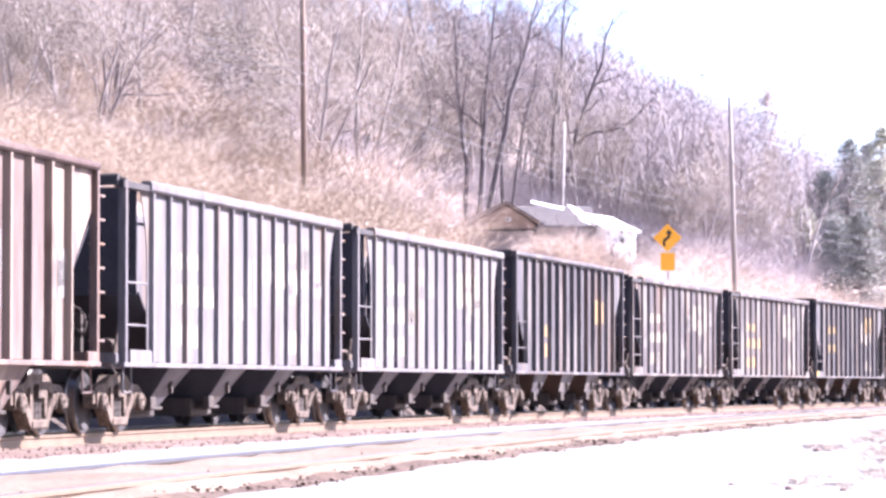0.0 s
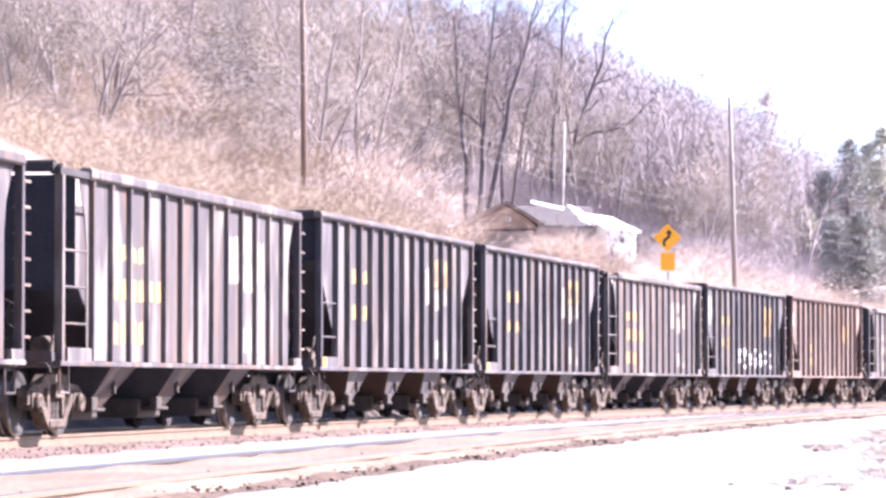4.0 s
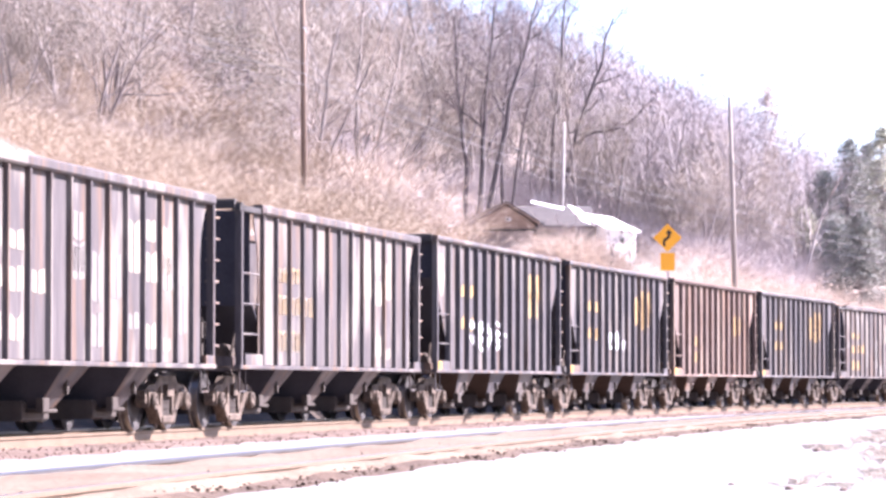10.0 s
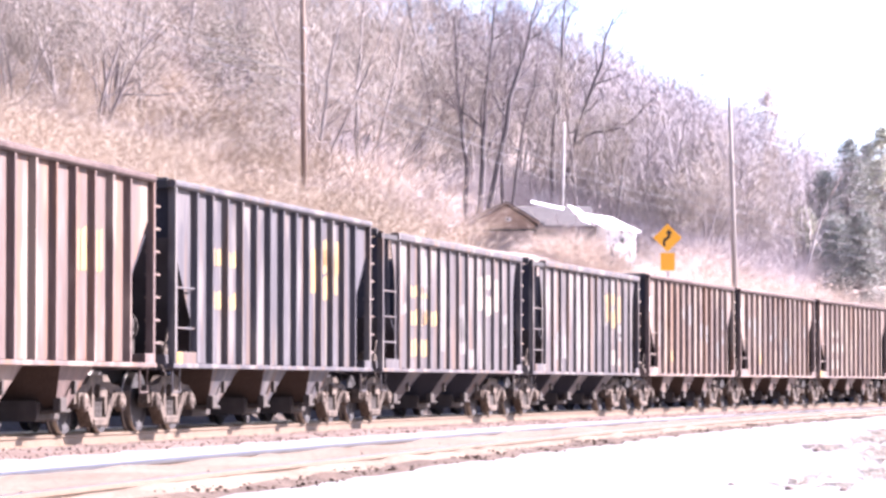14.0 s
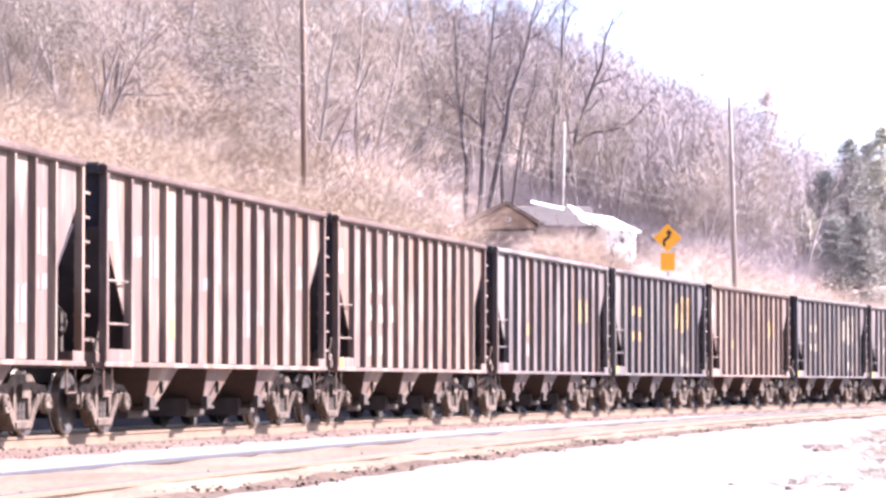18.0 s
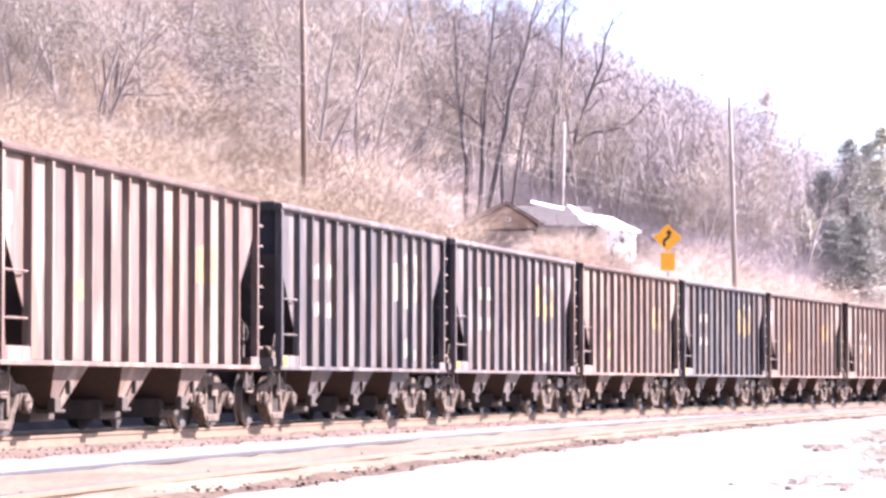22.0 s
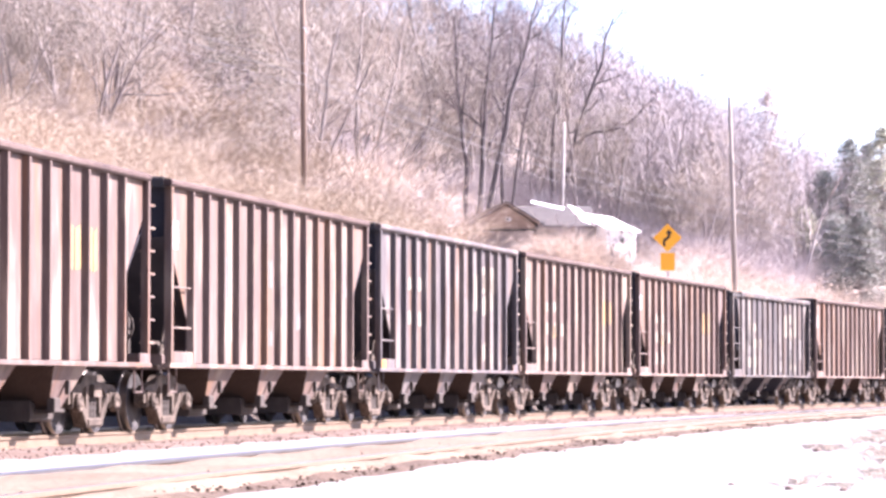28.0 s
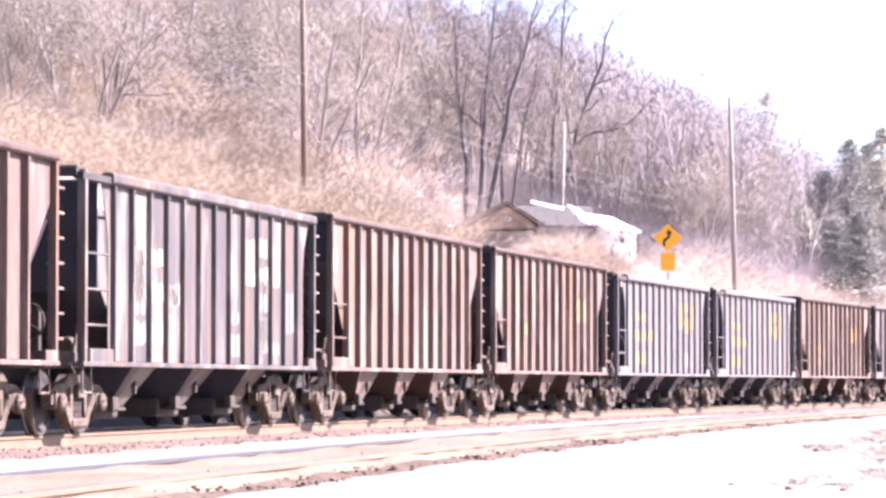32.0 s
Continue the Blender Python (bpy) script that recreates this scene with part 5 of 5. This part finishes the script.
def build_sign():
    base = spot(66.3, 0, 153)
    z = spot(66, 43.4, 153).z
    sign = new("road_sign")
    sign.matrix_basis = pose(base.x, base.y, 0, 0, 0, -4)
    g = place_z(base.x, base.y)
    part("post", Geo().prism([(-0.04, -0.02), (0.04, -0.02), (0.04, 0.0), (0.015, 0.03), (-0.015, 0.03), (-0.04, 0.0)], g - 0.4, z + 0.45, axis="z").mesh("post", M_POST), sign)
    h = 0.645
    plate = part("diamond_plate", Geo().prism([(0, -h), (0.04, -h + 0.04), (h - 0.04, -0.04), (h, 0), (h - 0.04, 0.04), (0.04, h - 0.04), (0, h), (-0.04, h - 0.04), (-h + 0.04, 0.04), (-h, 0), (-h + 0.04, -0.04), (-0.04, -h + 0.04)], -0.035, -0.028, axis="y").mesh("diamond_plate", M_SIGN), sign, "orange-yellow diamond plate", pose(0, 0, z))
    # a winding-road arrow
    g2 = Geo()
    path = [(-0.16, -0.34), (-0.16, -0.12), (0.06, 0.04), (0.06, 0.20)]
    for (x0, z0), (x1, z1) in zip(path[:-1], path[1:]):
        d = Vector((x1 - x0, z1 - z0)).normalized()
        q = Vector((-d.y, d.x)) * 0.062
        e = d * 0.04
        g2.prism([(x0 - q.x - e.x, z0 - q.y - e.y), (x1 - q.x + e.x, z1 - q.y + e.y), (x1 + q.x + e.x, z1 + q.y + e.y), (x0 + q.x - e.x, z0 + q.y - e.y)], -0.041, -0.0355, axis="y")
    g2.prism([(-0.10, 0.18), (0.22, 0.18), (0.06, 0.40)], -0.042, -0.0355, axis="y")
    part("arrow", g2.mesh("arrow", M_BLACK), plate, "black winding arrow")
    part("speed_plate", Geo().box(-0.32, 0.32, -0.035, -0.028, z - 1.48, z - 0.68).mesh("speed_plate", M_SIGN), sign, "small square orange-yellow plate")
    tagged(sign, "yellow diamond winding-road sign over a small square plate", "road sign")


def build_house():
    d = 194.0
    k = d / 6000.0
    x0 = spot(7.2, 0, d).x
    base = min(place_z(x0 + a, d + b) for a in (0, 4, 9) for b in (0, 6)) - 0.5
    eave = spot(0, 48.0, d).z
    ridge = spot(0, 53.7, d).z
    house = new("house")
    house.matrix_basis = pose(x0, d, 0)
    W, L = 4.0, 7.5
    # walls with the gable end to the viewer
    part("wall", Geo().box(0.2, W - 0.2, 0.2, L, base, eave - 0.35).mesh("wall", M_LOWWALL), house, "grey block wall")
    part("gable_wall", Geo().prism([(0.15, eave - 0.36), (W - 0.15, eave - 0.36), (W - 0.15, eave - 0.08), (W * 0.56, ridge - 0.14), (0.15, eave - 0.08)], 0.12, 0.28, axis="y").mesh("gable_wall", M_SIDING), house, "dark brown siding")
    part("fascia", Geo().prism([(-0.12, eave - 0.14), (W * 0.56, ridge - 0.06), (W * 0.56, ridge + 0.06), (-0.12, eave + 0.0)], -0.06, 0.04, axis="y").prism([(W + 0.1, eave - 0.14), (W + 0.1, eave), (W * 0.56, ridge + 0.06), (W * 0.56, ridge - 0.06)], -0.06, 0.04, axis="y").mesh("fascia", M_SIDING), house)
    part("band", Geo().box(0.05, W - 0.05, 0.05, 0.18, eave - 0.52, eave - 0.36).mesh("band", M_STEEL_DARK), house)
    part("roof", Geo().prism([(-0.15, eave - 0.02), (W * 0.56, ridge + 0.04), (W * 0.56, ridge + 0.14), (-0.15, eave + 0.08)], 0.04, L, axis="y").prism([(W * 0.56, ridge + 0.04), (W + 0.15, eave - 0.02), (W + 0.15, eave + 0.08), (W * 0.56, ridge + 0.14)], 0.04, L, axis="y").mesh("roof", M_SHINGLE), house, "grey shingle roof")
    win = part("window", Geo().box(2.20, 2.50, 0.085, 0.115, eave + 0.08, eave + 0.26).mesh("window", M_WHITEWALL), house)
    part("pane", Geo().box(2.24, 2.46, 0.07, 0.082, eave + 0.11, eave + 0.23).mesh("pane", M_GLASS), win)
    # a lower wing with a grey roof that slopes towards the viewer
    part("wing_wall", Geo().box(W + 0.0, W + 3.2, 2.2, L + 1, base, eave - 0.25).mesh("wing_wall", M_LOWWALL), house)
    part("wing_roof", Geo().prism([(1.6, eave - 0.25), (4.6, ridge - 0.06), (4.6, ridge + 0.06), (1.6, eave - 0.12)], W * 0.6, W + 3.3, axis="x").mesh("wing_roof", M_SHINGLE), house, "grey shingle wing roof")
    # white slab added as the sun's highlight along the grey roof's ridge
    strip = [(3.7, 1.6, ridge + 0.10), (5.6, 1.6, ridge - 0.30), (5.62, 2.4, ridge - 0.12), (3.72, 2.4, ridge + 0.28)]
    part("lean_to_roof", Geo().add(strip + [(x, y, z - 0.06) for x, y, z in strip], [(0, 1, 2, 3), (7, 6, 5, 4), (0, 4, 5, 1), (1, 5, 6, 2), (2, 6, 7, 3), (3, 7, 4, 0)]).mesh("lean_to_roof", M_WHITEROOF), house, "white strip standing for the sunlit ridge of the grey roof")
    tagged(house, "low brown house with a grey shingle roof on the slope", "house")
    # the white trailer beside it, half hidden by brush
    d2 = 188.0
    trailer = new("mobile_home")
    a, b = spot(48.3, 0, d2).x, spot(57.4, 0, d2).x
    trailer.matrix_basis = pose(a, d2, 0, 0, 0, 38)
    w = (b - a) * 1.25
    ground = min(place_z(a, d2), place_z(b, d2 + 3)) - 0.3
    up = [spot(0, e, d2).z for e in (46.0, 48.6, 49.6, 52.4)]
    part("body", Geo().prism([(0, ground + 0.4), (w, ground + 0.4), (w, up[0] - 0.1), (0, up[0] + 0.12)], 0.0, 3.0, axis="y").mesh("body", M_WHITEWALL), trailer)
    part("skirt", Geo().box(0.04, w - 0.04, 0.05, 2.95, ground - 0.3, ground + 0.4).mesh("skirt", M_LOWWALL), trailer)

    def slab(name, front, back, x0, x1, y0, y1, fall):
        top = [(x0, y0, front), (x1, y0, front - fall), (x1, y1, back - fall), (x0, y1, back)]
        return part(name, Geo().add(top + [(x, y, z - 0.09) for x, y, z in top], [(0, 1, 2, 3), (7, 6, 5, 4), (0, 4, 5, 1), (1, 5, 6, 2), (2, 6, 7, 3), (3, 7, 4, 0)]).mesh(name, M_WHITEROOF), trailer, "bright white metal roof")
    slab("roof", up[0] + 0.14, up[1] + 0.55, -0.55, w + 0.15, -0.30, 2.2, 0.22)
    slab("porch_roof", up[1] + 0.05, up[3] + 0.22, -1.35, -0.35, 0.6, 1.8, 0.30)
    part("porch_wall", Geo().box(-1.2, -0.02, 0.8, 1.7, ground - 0.3, up[1] - 0.36).mesh("porch_wall", M_LOWWALL), trailer, "grey porch wall")
    for x in (1.15,):
        win = part("window", Geo().box(x - 0.18, x + 0.18, -0.02, 0.02, up[0] - 0.85, up[0] - 0.40).mesh("window", M_WHITEWALL), trailer)
        part("pane", Geo().box(x - 0.13, x + 0.13, -0.032, -0.024, up[0] - 0.80, up[0] - 0.45).mesh("pane", M_GLASS), win)
    tagged(trailer, "white mobile home with a bright sloping metal roof", "mobile home")


build_ground()
build_tracks()
build_lines()
build_sign()
build_house()
build_evergreens()
build_trees()
build_brush()
build_lot_grass()
build_train()
motions()
